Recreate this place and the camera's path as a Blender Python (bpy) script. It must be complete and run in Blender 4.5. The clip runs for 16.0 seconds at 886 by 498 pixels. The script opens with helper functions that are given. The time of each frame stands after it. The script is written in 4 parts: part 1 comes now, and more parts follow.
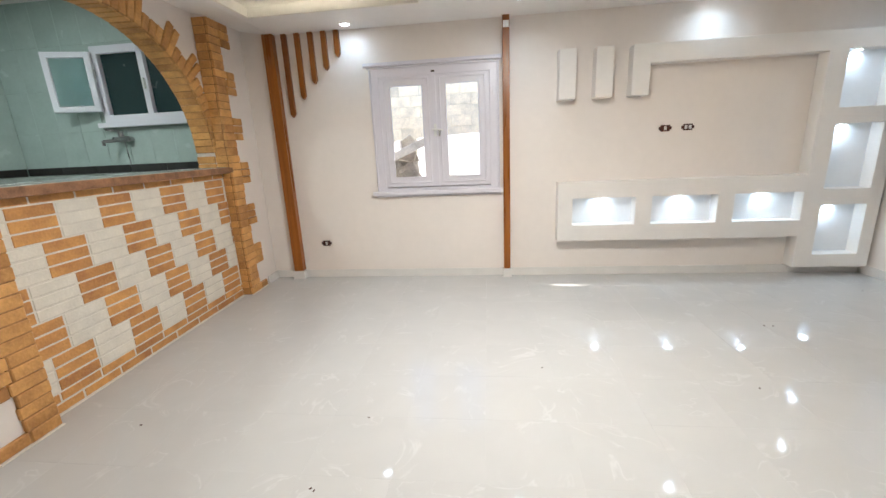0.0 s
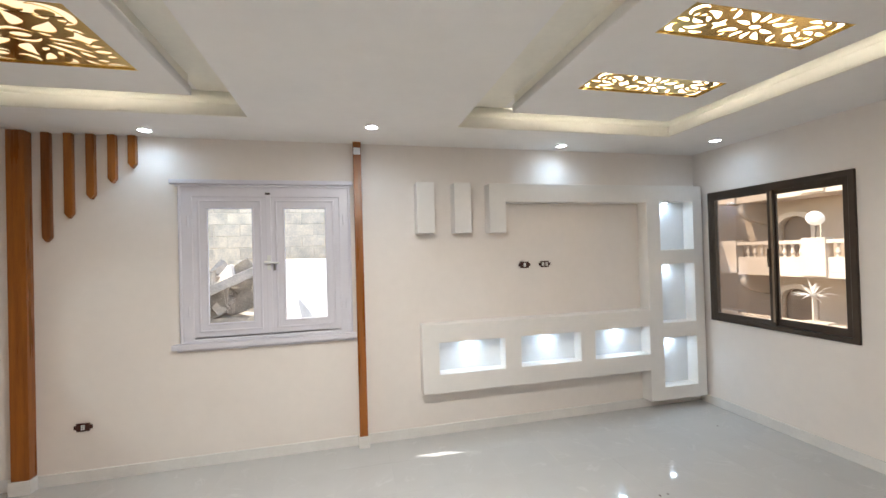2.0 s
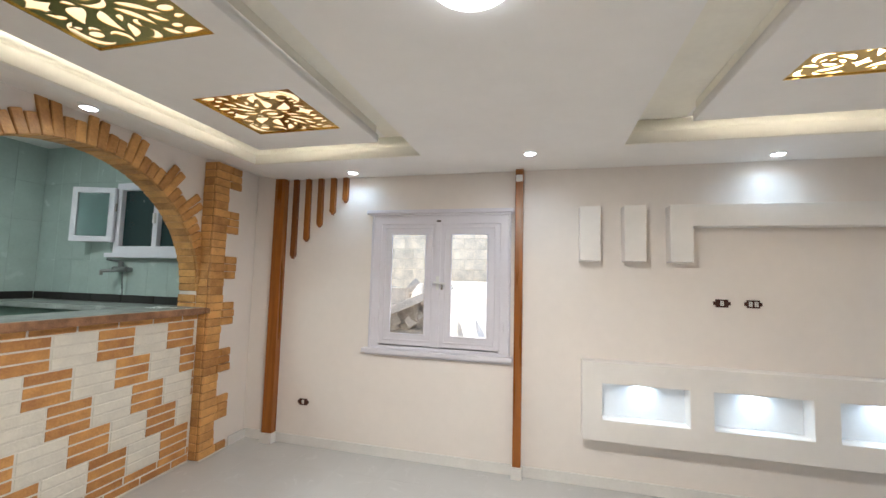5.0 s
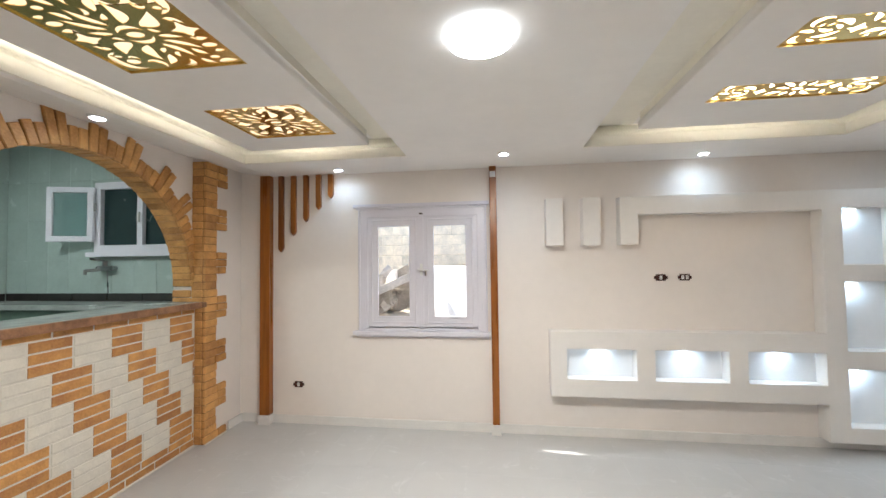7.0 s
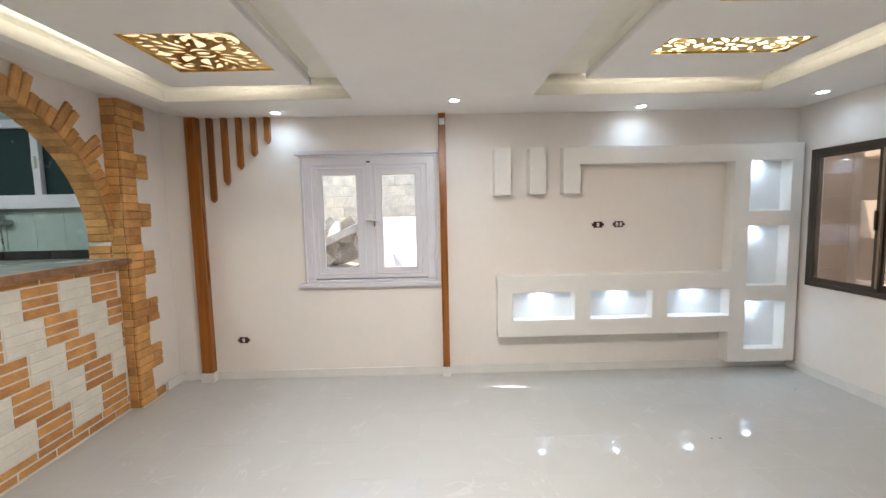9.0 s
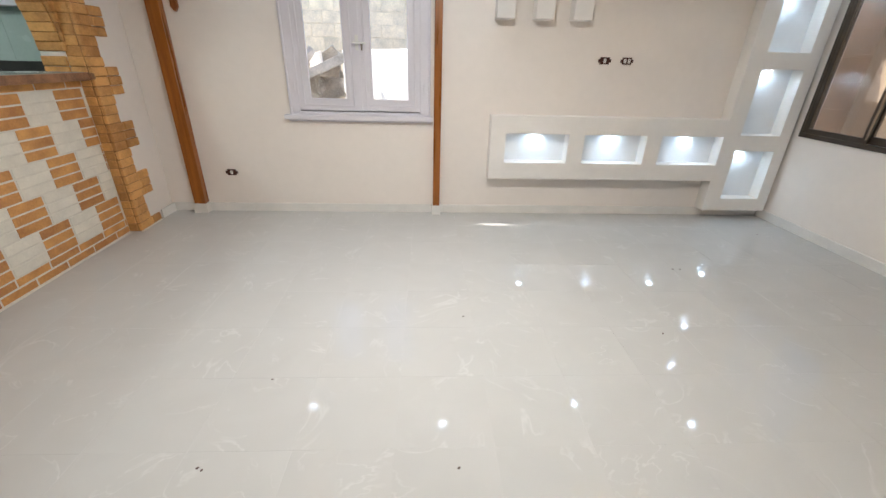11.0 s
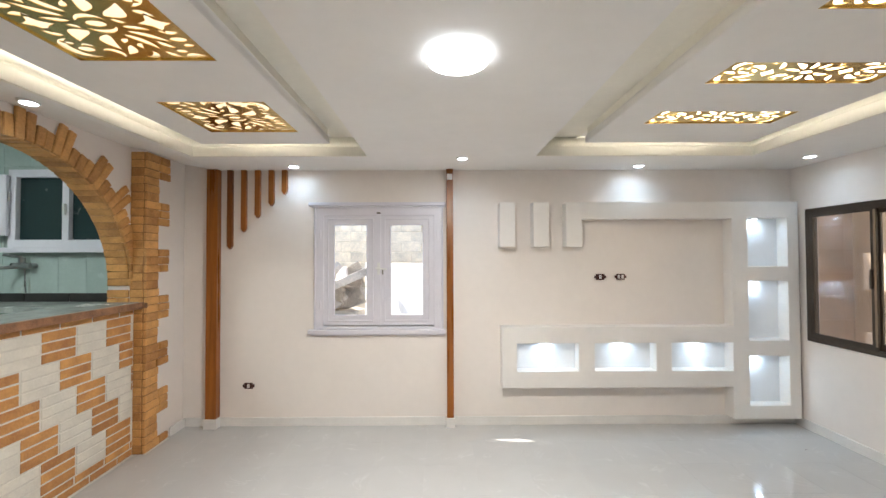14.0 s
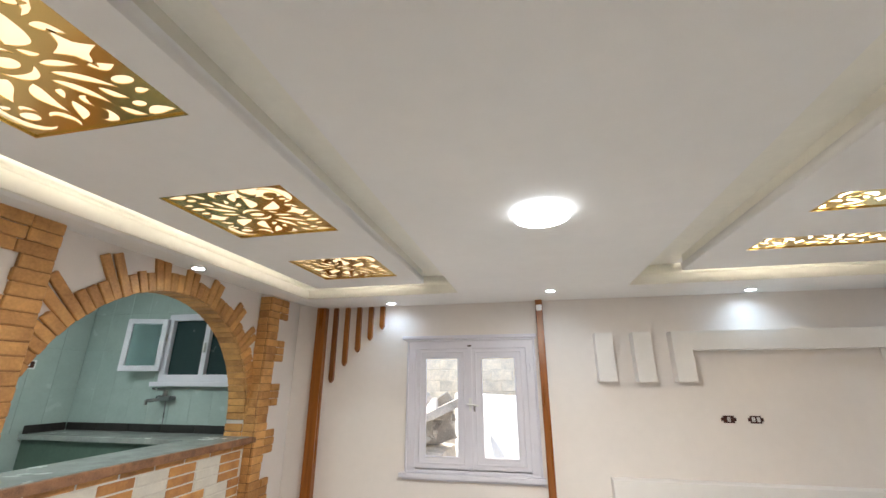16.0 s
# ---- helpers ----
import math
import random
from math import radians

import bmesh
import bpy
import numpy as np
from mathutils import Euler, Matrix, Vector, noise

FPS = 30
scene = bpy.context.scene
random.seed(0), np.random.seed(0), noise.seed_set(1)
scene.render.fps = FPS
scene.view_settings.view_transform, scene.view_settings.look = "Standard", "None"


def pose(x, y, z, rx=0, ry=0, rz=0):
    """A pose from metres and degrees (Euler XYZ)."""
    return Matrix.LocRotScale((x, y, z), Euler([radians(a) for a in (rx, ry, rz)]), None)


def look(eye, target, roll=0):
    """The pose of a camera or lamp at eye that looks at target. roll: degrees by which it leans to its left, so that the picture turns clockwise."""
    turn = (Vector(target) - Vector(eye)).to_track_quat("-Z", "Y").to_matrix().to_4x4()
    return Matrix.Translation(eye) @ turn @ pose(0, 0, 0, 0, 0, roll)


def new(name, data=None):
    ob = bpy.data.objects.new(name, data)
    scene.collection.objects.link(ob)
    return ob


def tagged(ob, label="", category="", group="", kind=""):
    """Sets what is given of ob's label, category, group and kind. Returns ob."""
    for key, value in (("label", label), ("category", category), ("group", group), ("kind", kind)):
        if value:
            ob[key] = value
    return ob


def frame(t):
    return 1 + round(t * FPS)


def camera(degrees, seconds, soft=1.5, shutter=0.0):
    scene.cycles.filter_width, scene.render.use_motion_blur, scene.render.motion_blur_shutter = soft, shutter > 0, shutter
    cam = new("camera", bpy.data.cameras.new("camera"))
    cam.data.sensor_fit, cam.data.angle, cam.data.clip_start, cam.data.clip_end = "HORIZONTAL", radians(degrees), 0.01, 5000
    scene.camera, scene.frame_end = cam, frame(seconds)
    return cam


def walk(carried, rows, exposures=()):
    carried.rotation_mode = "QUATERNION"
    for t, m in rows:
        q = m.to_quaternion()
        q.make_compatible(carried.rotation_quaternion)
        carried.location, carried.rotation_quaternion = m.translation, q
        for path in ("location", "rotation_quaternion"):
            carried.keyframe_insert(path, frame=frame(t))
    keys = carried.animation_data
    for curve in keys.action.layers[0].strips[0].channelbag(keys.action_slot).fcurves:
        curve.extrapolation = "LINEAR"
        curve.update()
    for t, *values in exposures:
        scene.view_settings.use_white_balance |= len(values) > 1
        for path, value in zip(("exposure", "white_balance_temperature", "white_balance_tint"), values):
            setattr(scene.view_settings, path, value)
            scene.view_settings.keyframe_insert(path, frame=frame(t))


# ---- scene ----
cam = camera(95.7, 16.0)
PATH = [
    (0, (0.189, -0.025, 1.392), (-0.04, 1.899, 0.898), -2.7),
    (0.5, (0.161, 0.19, 1.547), (-0.013, 2.157, 1.228), -1.6),
    (1, (0.109, 0.416, 1.581), (0.377, 2.394, 1.455), -2.4),
    (1.5, (0.134, 0.553, 1.602), (0.664, 2.478, 1.488), -2.0),
    (2, (0.288, 0.726, 1.599), (0.748, 2.672, 1.619), -1.6),
    (2.5, (0.424, 0.869, 1.586), (1.013, 2.78, 1.606), 0.0),
    (3, (0.528, 0.928, 1.617), (1.11, 2.832, 1.807), -0.2),
    (3.5, (0.712, 0.907, 1.613), (1.072, 2.859, 1.855), 2.8),
    (4, (0.78, 0.871, 1.605), (1.036, 2.847, 1.771), 1.2),
    (4.5, (0.738, 0.833, 1.585), (0.569, 2.818, 1.752), 1.8),
    (5, (0.596, 0.727, 1.59), (0.101, 2.659, 1.743), 1.5),
    (5.2, (0.523, 0.694, 1.595), (0.062, 2.637, 1.706), 0.6),
    (7.3, (0.395, 0.272, 1.631), (0.148, 2.256, 1.698), -1.3),
    (7.5, (0.368, 0.278, 1.633), (0.149, 2.265, 1.69), -2.1),
    (8, (0.349, 0.286, 1.632), (0.293, 2.283, 1.548), -2.6),
    (8.2, (0.327, 0.288, 1.63), (0.296, 2.284, 1.521), -2.4),
    (10.3, (0.314, 0.28, 1.499), (0.385, 2.212, 0.985), 0.2),
    (10.5, (0.309, 0.267, 1.479), (0.373, 2.169, 0.864), 0.3),
    (11, (0.278, 0.244, 1.427), (0.363, 2.054, 0.581), 1.4),
    (11.5, (0.25, 0.216, 1.415), (0.346, 1.942, 0.409), 2.1),
    (12, (0.229, 0.197, 1.421), (0.311, 1.927, 0.42), 0.7),
    (12.5, (0.226, 0.204, 1.451), (0.341, 2.002, 0.582), 1.0),
    (13, (0.234, 0.217, 1.561), (0.292, 2.126, 0.965), 0.3),
    (13.5, (0.26, 0.195, 1.58), (0.308, 2.17, 1.265), 0.3),
    (14, (0.288, 0.176, 1.673), (0.299, 2.175, 1.713), -0.2),
    (14.5, (0.291, 0.147, 1.728), (0.233, 2.124, 2.022), -0.6),
    (15, (0.292, 0.124, 1.754), (0.17, 2.062, 2.233), -0.3),
    (15.5, (0.297, 0.098, 1.763), (0.098, 2.001, 2.345), 0.0),
    (16, (0.272, 0.067, 1.781), (-0.123, 1.926, 2.405), -0.0),
]
walk(cam, [(t, look(eye, target, roll)) for t, eye, target, roll in PATH], [(0, 2.13), (0.5, 2.16), (1, 2.08), (2, 1.9), (3, 1.78), (4, 1.80), (5, 1.96), (7.5, 2.02), (8, 2.01), (10.5, 1.9), (12, 1.88), (12.5, 1.87), (13.5, 2.08), (14, 2.06), (14.5, 1.85), (15, 1.88), (16, 2.01)])

# ---------- plan, in metres ----------
XW, XE, YN, YS, ZC = -2.262, 3.83, 4.21, -3.0, 2.55     # inner faces of the room, ceiling height
XF, XP, XA, WT = -2.24, -2.335, -2.38, 0.18              # fronts of pillars, bar and arch wall; the arch wall's thickness
ARCH_Y, ARCH_R, SPRING = 2.64, 1.0, 1.435
KN, KW = 3.80, -4.65                                   # kitchen: window wall, side wall

# ---------- world, sun, exposure ----------
world = bpy.data.worlds.new("sky")
scene.world = world
world.use_nodes = True
sky = world.node_tree.nodes.new("ShaderNodeTexSky")
sky.sky_type, sky.sun_disc = "NISHITA", False
SUN = Vector((-0.9, 0.30, 1.12)).normalized()
sky.sun_elevation, sky.sun_rotation = math.asin(SUN.z), math.atan2(SUN.x, SUN.y)
world.node_tree.links.new(sky.outputs[0], world.node_tree.nodes["Background"].inputs[0])
world.node_tree.nodes["Background"].inputs[1].default_value = 0.15
sun = new("sun", bpy.data.lights.new("sun", "SUN"))
sun.data.energy, sun.data.angle, sun.data.color = 2.3, radians(0.5), (1.0, 0.94, 0.85)
sun.matrix_basis = look((0, 0, 0), -SUN)


def lamp(name, place, aim, watts, size, colour=(1, 1, 1), spread=180):
    ob = new(name, bpy.data.lights.new(name, "AREA"))
    ob.data.shape, ob.data.size, ob.data.energy, ob.data.color = "DISK", size, watts, colour
    ob.data.spread = radians(spread)
    ob.matrix_basis = look(place, aim)
    return ob


COOL, WARM = (0.54, 0.77, 1.0), (1.0, 0.80, 0.45)
DISC = (0.365, 1.90)
SPOTS = [(-2.05, 2.45), (-1.12, 4.02), (0.48, 3.72), (2.2, 4.02), (3.54, 3.67)]
NICHES = [(1.025, 0.56, 1.625, 0.83), (1.78, 0.56, 2.38, 0.83), (2.53, 0.56, 3.13, 0.83),
          (3.29, 1.57, 3.68, 2.05), (3.29, 0.85, 3.68, 1.43), (3.29, 0.22, 3.68, 0.70)]
lamp("kitchen_light", (-3.5, 2.2, 2.84), (-3.5, 2.2, 0), 5.2, 0.3, (0.84, 1.0, 1.0))
lamp("disc_light", (*DISC, ZC - 0.040), (*DISC, 0), 15, 0.26, (1.0, 0.97, 0.93))
for sx, sy in SPOTS:
    sz = ZC + max(0, -1.93 - sx) * 0.17
    lamp("spot_light", (sx, sy, sz - 0.022), (sx, sy, 0), 0.27, 0.085, COOL, 150)
for x0, z0, x1, z1 in NICHES:
    nx = (x0 + x1) / 2 if z1 - z0 < 0.4 else x0 + 0.12
    lamp("niche_light", (nx, 4.145, z1 - 0.012), (nx, 4.145, 0), 0.19, 0.06, COOL, 180)

# ---------- materials ----------


def material(name, base, rough=0.5, metal=0.0, vary=0.06, scale=6.0, bump=0.0, bump_scale=60.0, per_piece=0.0, stretch=(1, 1, 1), second=None):
    """A surface with two scales of variation in colour, some in gloss, and a fine relief."""
    m = bpy.data.materials.new(name)
    m.use_nodes = True
    nt = m.node_tree
    b = nt.nodes["Principled BSDF"]
    b.inputs["Metallic"].default_value = metal
    co, mp = nt.nodes.new("ShaderNodeTexCoord"), nt.nodes.new("ShaderNodeMapping")
    mp.inputs["Scale"].default_value = stretch
    nt.links.new(co.outputs["Object"], mp.inputs["Vector"])
    where = mp.outputs[0]
    info = None
    if per_piece:
        info = nt.nodes.new("ShaderNodeObjectInfo")
        shift = nt.nodes.new("ShaderNodeVectorMath")
        shift.operation = "MULTIPLY_ADD"
        nt.links.new(info.outputs["Random"], shift.inputs[0])
        shift.inputs[1].default_value = (37, 19, 53)
        nt.links.new(mp.outputs[0], shift.inputs[2])
        where = shift.outputs[0]
    big, small = nt.nodes.new("ShaderNodeTexNoise"), nt.nodes.new("ShaderNodeTexNoise")
    big.inputs["Scale"].default_value, big.inputs["Detail"].default_value = scale, 4
    small.inputs["Scale"].default_value, small.inputs["Detail"].default_value = scale * 9, 3
    for n in (big, small):
        nt.links.new(where, n.inputs["Vector"])
    add = nt.nodes.new("ShaderNodeMath")
    add.operation = "MULTIPLY_ADD"
    nt.links.new(small.outputs["Fac"], add.inputs[0])
    add.inputs[1].default_value = 0.45
    nt.links.new(big.outputs["Fac"], add.inputs[2])
    value = add.outputs[0]
    if per_piece:
        more = nt.nodes.new("ShaderNodeMath")
        more.operation = "MULTIPLY_ADD"
        nt.links.new(info.outputs["Random"], more.inputs[0])
        more.inputs[1].default_value = per_piece
        nt.links.new(value, more.inputs[2])
        less = nt.nodes.new("ShaderNodeMath")
        less.operation = "SUBTRACT"
        nt.links.new(more.outputs[0], less.inputs[0])
        less.inputs[1].default_value = per_piece / 2
        value = less.outputs[0]
    ramp = nt.nodes.new("ShaderNodeValToRGB")
    dark = second or tuple(max(0.0, c * (1 - 2.2 * vary)) for c in base)
    light = tuple(min(1.0, c * (1 + vary)) for c in base)
    ramp.color_ramp.elements[0].position, ramp.color_ramp.elements[1].position = 0.45, 1.0
    ramp.color_ramp.elements[0].color, ramp.color_ramp.elements[1].color = (*dark, 1), (*light, 1)
    nt.links.new(value, ramp.inputs[0])
    nt.links.new(ramp.outputs[0], b.inputs["Base Color"])
    gloss = nt.nodes.new("ShaderNodeMapRange")
    gloss.inputs["To Min"].default_value, gloss.inputs["To Max"].default_value = rough * 0.8, min(1, rough * 1.25)
    nt.links.new(big.outputs["Fac"], gloss.inputs["Value"])
    nt.links.new(gloss.outputs[0], b.inputs["Roughness"])
    if bump:
        fine, rel = nt.nodes.new("ShaderNodeTexNoise"), nt.nodes.new("ShaderNodeBump")
        fine.inputs["Scale"].default_value, fine.inputs["Detail"].default_value = bump_scale, 3
        nt.links.new(where, fine.inputs["Vector"])
        rel.inputs["Strength"].default_value, rel.inputs["Distance"].default_value = bump, 0.01
        nt.links.new(fine.outputs["Fac"], rel.inputs["Height"])
        nt.links.new(rel.outputs[0], b.inputs["Normal"])
    return m


def marble(name, base, vein, rough):
    """Polished pale stone-look tile: cloudy ground, thin broken lighter veins, a faint waviness of the glaze."""
    m = bpy.data.materials.new(name)
    m.use_nodes = True
    nt = m.node_tree
    b = nt.nodes["Principled BSDF"]
    b.inputs["Specular IOR Level"].default_value = 0.22
    co, info, shift = nt.nodes.new("ShaderNodeTexCoord"), nt.nodes.new("ShaderNodeObjectInfo"), nt.nodes.new("ShaderNodeVectorMath")
    shift.operation = "MULTIPLY_ADD"
    shift.inputs[1].default_value = (37, 19, 53)
    nt.links.new(info.outputs["Random"], shift.inputs[0])
    nt.links.new(co.outputs["Object"], shift.inputs[2])
    cloud, line, gap, wave = (nt.nodes.new("ShaderNodeTexNoise") for _ in range(4))
    for n, sc, det, dist in ((cloud, 3.2, 5, 0.6), (line, 2.3, 4, 1.4), (gap, 5.0, 2, 0.0), (wave, 7.0, 2, 0.0)):
        n.inputs["Scale"].default_value, n.inputs["Detail"].default_value, n.inputs["Distortion"].default_value = sc, det, dist
        nt.links.new(shift.outputs[0], n.inputs["Vector"])
    ground = nt.nodes.new("ShaderNodeValToRGB")
    ground.color_ramp.elements[0].position, ground.color_ramp.elements[1].position = 0.32, 0.68
    ground.color_ramp.elements[0].color = (*(c * 0.975 for c in base), 1)
    ground.color_ramp.elements[1].color = (*(min(1, c * 1.02) for c in base), 1)
    nt.links.new(cloud.outputs["Fac"], ground.inputs[0])
    thin = nt.nodes.new("ShaderNodeValToRGB")
    thin.color_ramp.elements[0].position, thin.color_ramp.elements[1].position = 0.485, 0.515
    thin.color_ramp.elements[0].color = thin.color_ramp.elements[1].color = (0, 0, 0, 1)
    thin.color_ramp.elements.new(0.5).color = (1, 1, 1, 1)
    nt.links.new(line.outputs["Fac"], thin.inputs[0])
    broken = nt.nodes.new("ShaderNodeMapRange")
    broken.inputs["From Min"].default_value, broken.inputs["From Max"].default_value, broken.inputs["To Max"].default_value = 0.48, 0.62, 0.55
    nt.links.new(gap.outputs["Fac"], broken.inputs["Value"])
    amount = nt.nodes.new("ShaderNodeMath")
    amount.operation = "MULTIPLY"
    nt.links.new(thin.outputs[0], amount.inputs[0])
    nt.links.new(broken.outputs[0], amount.inputs[1])
    mix = nt.nodes.new("ShaderNodeMix")
    mix.data_type = "RGBA"
    nt.links.new(amount.outputs[0], mix.inputs["Factor"])
    nt.links.new(ground.outputs[0], mix.inputs["A"])
    mix.inputs["B"].default_value = (*vein, 1)
    nt.links.new(mix.outputs["Result"], b.inputs["Base Color"])
    gloss = nt.nodes.new("ShaderNodeMapRange")
    gloss.inputs["To Min"].default_value, gloss.inputs["To Max"].default_value = rough * 0.6, rough * 1.6
    nt.links.new(cloud.outputs["Fac"], gloss.inputs["Value"])
    nt.links.new(gloss.outputs[0], b.inputs["Roughness"])
    rel = nt.nodes.new("ShaderNodeBump")
    rel.inputs["Strength"].default_value, rel.inputs["Distance"].default_value = 0.03, 0.01
    nt.links.new(wave.outputs["Fac"], rel.inputs["Height"])
    nt.links.new(rel.outputs[0], b.inputs["Normal"])
    return m


def glowing(name, colour, strength):
    m = bpy.data.materials.new(name)
    m.use_nodes = True
    b = m.node_tree.nodes["Principled BSDF"]
    b.inputs["Base Color"].default_value = (*colour, 1)
    b.inputs["Emission Color"].default_value = (*colour, 1)
    b.inputs["Emission Strength"].default_value = strength
    return m


def glass(name, tint, rough=0.0, ior=0.0):
    m = bpy.data.materials.new(name)
    m.use_nodes = True
    b = m.node_tree.nodes["Principled BSDF"]
    b.inputs["Base Color"].default_value = (*tint, 1)
    b.inputs["Roughness"].default_value = rough
    b.inputs["Transmission Weight"].default_value = 1.0
    b.inputs["IOR"].default_value = ior or (1.05 if rough == 0 else 1.3)
    return m


WALL = material("wall_paint", (0.875, 0.815, 0.765), 0.45, vary=0.02, scale=1.5, bump=0.05, bump_scale=90)
CEIL = material("ceiling_paint", (0.925, 0.905, 0.88), 0.6, vary=0.02, scale=1.2, bump=0.03, bump_scale=120)
CREAM = material("cream_cove_paint", (0.93, 0.90, 0.81), 0.5, vary=0.03, scale=3)
UNIT = material("gypsum_unit_paint", (0.87, 0.84, 0.805), 0.5, vary=0.02, scale=2, bump=0.03, bump_scale=80)
# white niche lining; the downlights' bluish fill is put into its colour
NICHEW = material("niche_paint_cool_lit", (0.85, 0.87, 0.89), 0.5, vary=0.02, scale=3)
TILE = marble("polished_floor_tile", (0.54, 0.538, 0.528), (0.66, 0.66, 0.652), 0.05)
GROUT = material("tile_grout", (0.57, 0.567, 0.557), 0.4, vary=0.10, scale=3)
SKIRT = material("skirting_tile", (0.83, 0.81, 0.78), 0.15, vary=0.04, scale=5)
TAN = material("tan_clay_brick", (0.62, 0.335, 0.115), 0.5, vary=0.25, scale=7, bump=0.35, bump_scale=60, per_piece=0.4, second=(0.41, 0.19, 0.058))
RED = material("red_tan_bar_brick", (0.60, 0.310, 0.100), 0.55, vary=0.22, scale=8, bump=0.3, bump_scale=70, per_piece=0.35, second=(0.43, 0.19, 0.064))
WHITEB = material("cream_white_bar_brick", (0.79, 0.75, 0.66), 0.45, vary=0.06, scale=8, bump=0.2, bump_scale=50, per_piece=0.12)
MORTAR = material("white_mortar", (0.74, 0.70, 0.62), 0.8, vary=0.06, scale=12, bump=0.3, bump_scale=120)
DARKMORT = material("brown_mortar", (0.40, 0.20, 0.075), 0.8, vary=0.2, scale=12, bump=0.3, bump_scale=120)
WOOD = material("varnished_orange_wood", (0.33, 0.110, 0.018), 0.28, vary=0.2, scale=3, stretch=(9, 9, 0.5), bump=0.05, bump_scale=60, second=(0.20, 0.06, 0.010))
WOOD2 = material("dark_varnished_wood", (0.27, 0.085, 0.016), 0.3, vary=0.2, scale=3, stretch=(9, 9, 0.5), bump=0.05, bump_scale=60, second=(0.13, 0.038, 0.008))
WHITEP = material("white_gloss_window_paint", (0.75, 0.73, 0.79), 0.3, vary=0.02, scale=4, bump=0.03, bump_scale=70)
ALU = material("dark_bronze_aluminium", (0.066, 0.047, 0.033), 0.35, metal=0.4, vary=0.1, scale=5)
ALU2 = material("bronze_aluminium_edge", (0.30, 0.22, 0.15), 0.3, metal=0.6, vary=0.1, scale=5)
GOLD = material("gold_mirror_acrylic", (0.80, 0.60, 0.23), 0.2, metal=1.0, vary=0.05, scale=4)
BROWNPL = material("brown_socket_plastic", (0.060, 0.016, 0.010), 0.3, vary=0.05)
WHITEPL = material("white_plastic", (0.8, 0.8, 0.78), 0.35, vary=0.02)
CHROME = material("chrome", (0.7, 0.7, 0.7), 0.15, metal=1.0, vary=0.03)
DULLCHROME = material("dull_chrome", (0.34, 0.35, 0.35), 0.28, metal=1.0, vary=0.05)
GREYTOP = material("grey_marble_worktop", (0.36, 0.38, 0.36), 0.25, vary=0.12, scale=5, bump=0.02)
BROWNEDGE = material("brown_slab_edge", (0.33, 0.165, 0.085), 0.6, vary=0.25, scale=14, bump=0.4, bump_scale=45)
MINT = material("mint_glazed_wall_tile", (0.44, 0.53, 0.50), 0.25, vary=0.05, scale=4, per_piece=0.1, bump=0.01)
MINTG = material("mint_grout", (0.42, 0.50, 0.47), 0.7, vary=0.05)
GREENB = material("dark_green_base_panel", (0.10, 0.155, 0.12), 0.35, vary=0.12, scale=3)
BLACKT = material("black_skirting_tile", (0.035, 0.03, 0.028), 0.3, vary=0.2, scale=9, per_piece=0.2)
CLEAR = glass("clear_glass", (1, 1, 1))
TINT = glass("bronze_tinted_glass", (0.52, 0.44, 0.37), ior=1.5)
TINT2 = glass("light_bronze_glass", (0.90, 0.815, 0.72), ior=1.3)
FROST = glass("frosted_glass", (0.72, 0.86, 0.88), 0.5)
# opaque pane: the unlit shaft outside is put into its dark colour
DARKGL = material("dark_view_glass", (0.012, 0.030, 0.032), 0.25, vary=0.05)
DISCGLOW = glowing("lamp_diffuser", (1.0, 0.98, 0.96), 6)
SPOTGLOW = glowing("spot_lens", (0.85, 0.93, 1.0), 6)
RIMGLOW = glowing("lit_lamp_rim", (0.90, 0.95, 1.0), 1.6)
PANELGLOW = glowing("warm_lit_diffuser", (1.0, 0.88, 0.66), 0.22)
NARROWGLOW = glowing("bright_warm_lit_diffuser", (1.0, 0.94, 0.83), 1.5)
LEDGLOW = glowing("warm_led_strip", (1.0, 0.93, 0.79), 2.3)
STONE = material("peach_stucco", (0.46, 0.375, 0.29), 0.8, vary=0.1, scale=0.8, bump=0.2, bump_scale=20)
BROWNR = material("brown_render", (0.62, 0.49, 0.38), 0.8, vary=0.15, scale=0.9, bump=0.3, bump_scale=18)
PALE = material("pale_stone_trim", (0.60, 0.52, 0.43), 0.7, vary=0.06, scale=2)
SHADEW = material("dark_window_pane", (0.24, 0.185, 0.14), 0.2, vary=0.1, scale=1)
BLOCK = material("pale_stone_block", (0.86, 0.73, 0.54), 0.9, vary=0.15, scale=4, bump=0.5, bump_scale=25, per_piece=0.3)
RUBBLE = material("broken_plaster_rubble", (0.54, 0.48, 0.40), 0.9, vary=0.2, scale=5, bump=0.6, bump_scale=15)
SAND = material("sandy_ground", (0.42, 0.36, 0.29), 0.95, vary=0.15, scale=0.6, bump=0.4, bump_scale=8)
LIME = material("white_limewash", (0.90, 0.885, 0.85), 0.9, vary=0.1, scale=1.5, bump=0.3, bump_scale=12)

# ---------- building helpers ----------


def root(name, place, label, category, group="", kind=""):
    ob = new(name)
    ob.empty_display_size = 0.05
    ob.matrix_basis = Matrix.Translation(place)
    return tagged(ob, label, category, group, kind)


def under(ob, parent):
    if parent is not None:
        ob.parent = parent
        m = parent.matrix_basis.copy()
        if parent.parent is not None:
            m = parent.parent.matrix_basis @ parent.matrix_parent_inverse @ m
        ob.matrix_parent_inverse = m.inverted()
    return ob


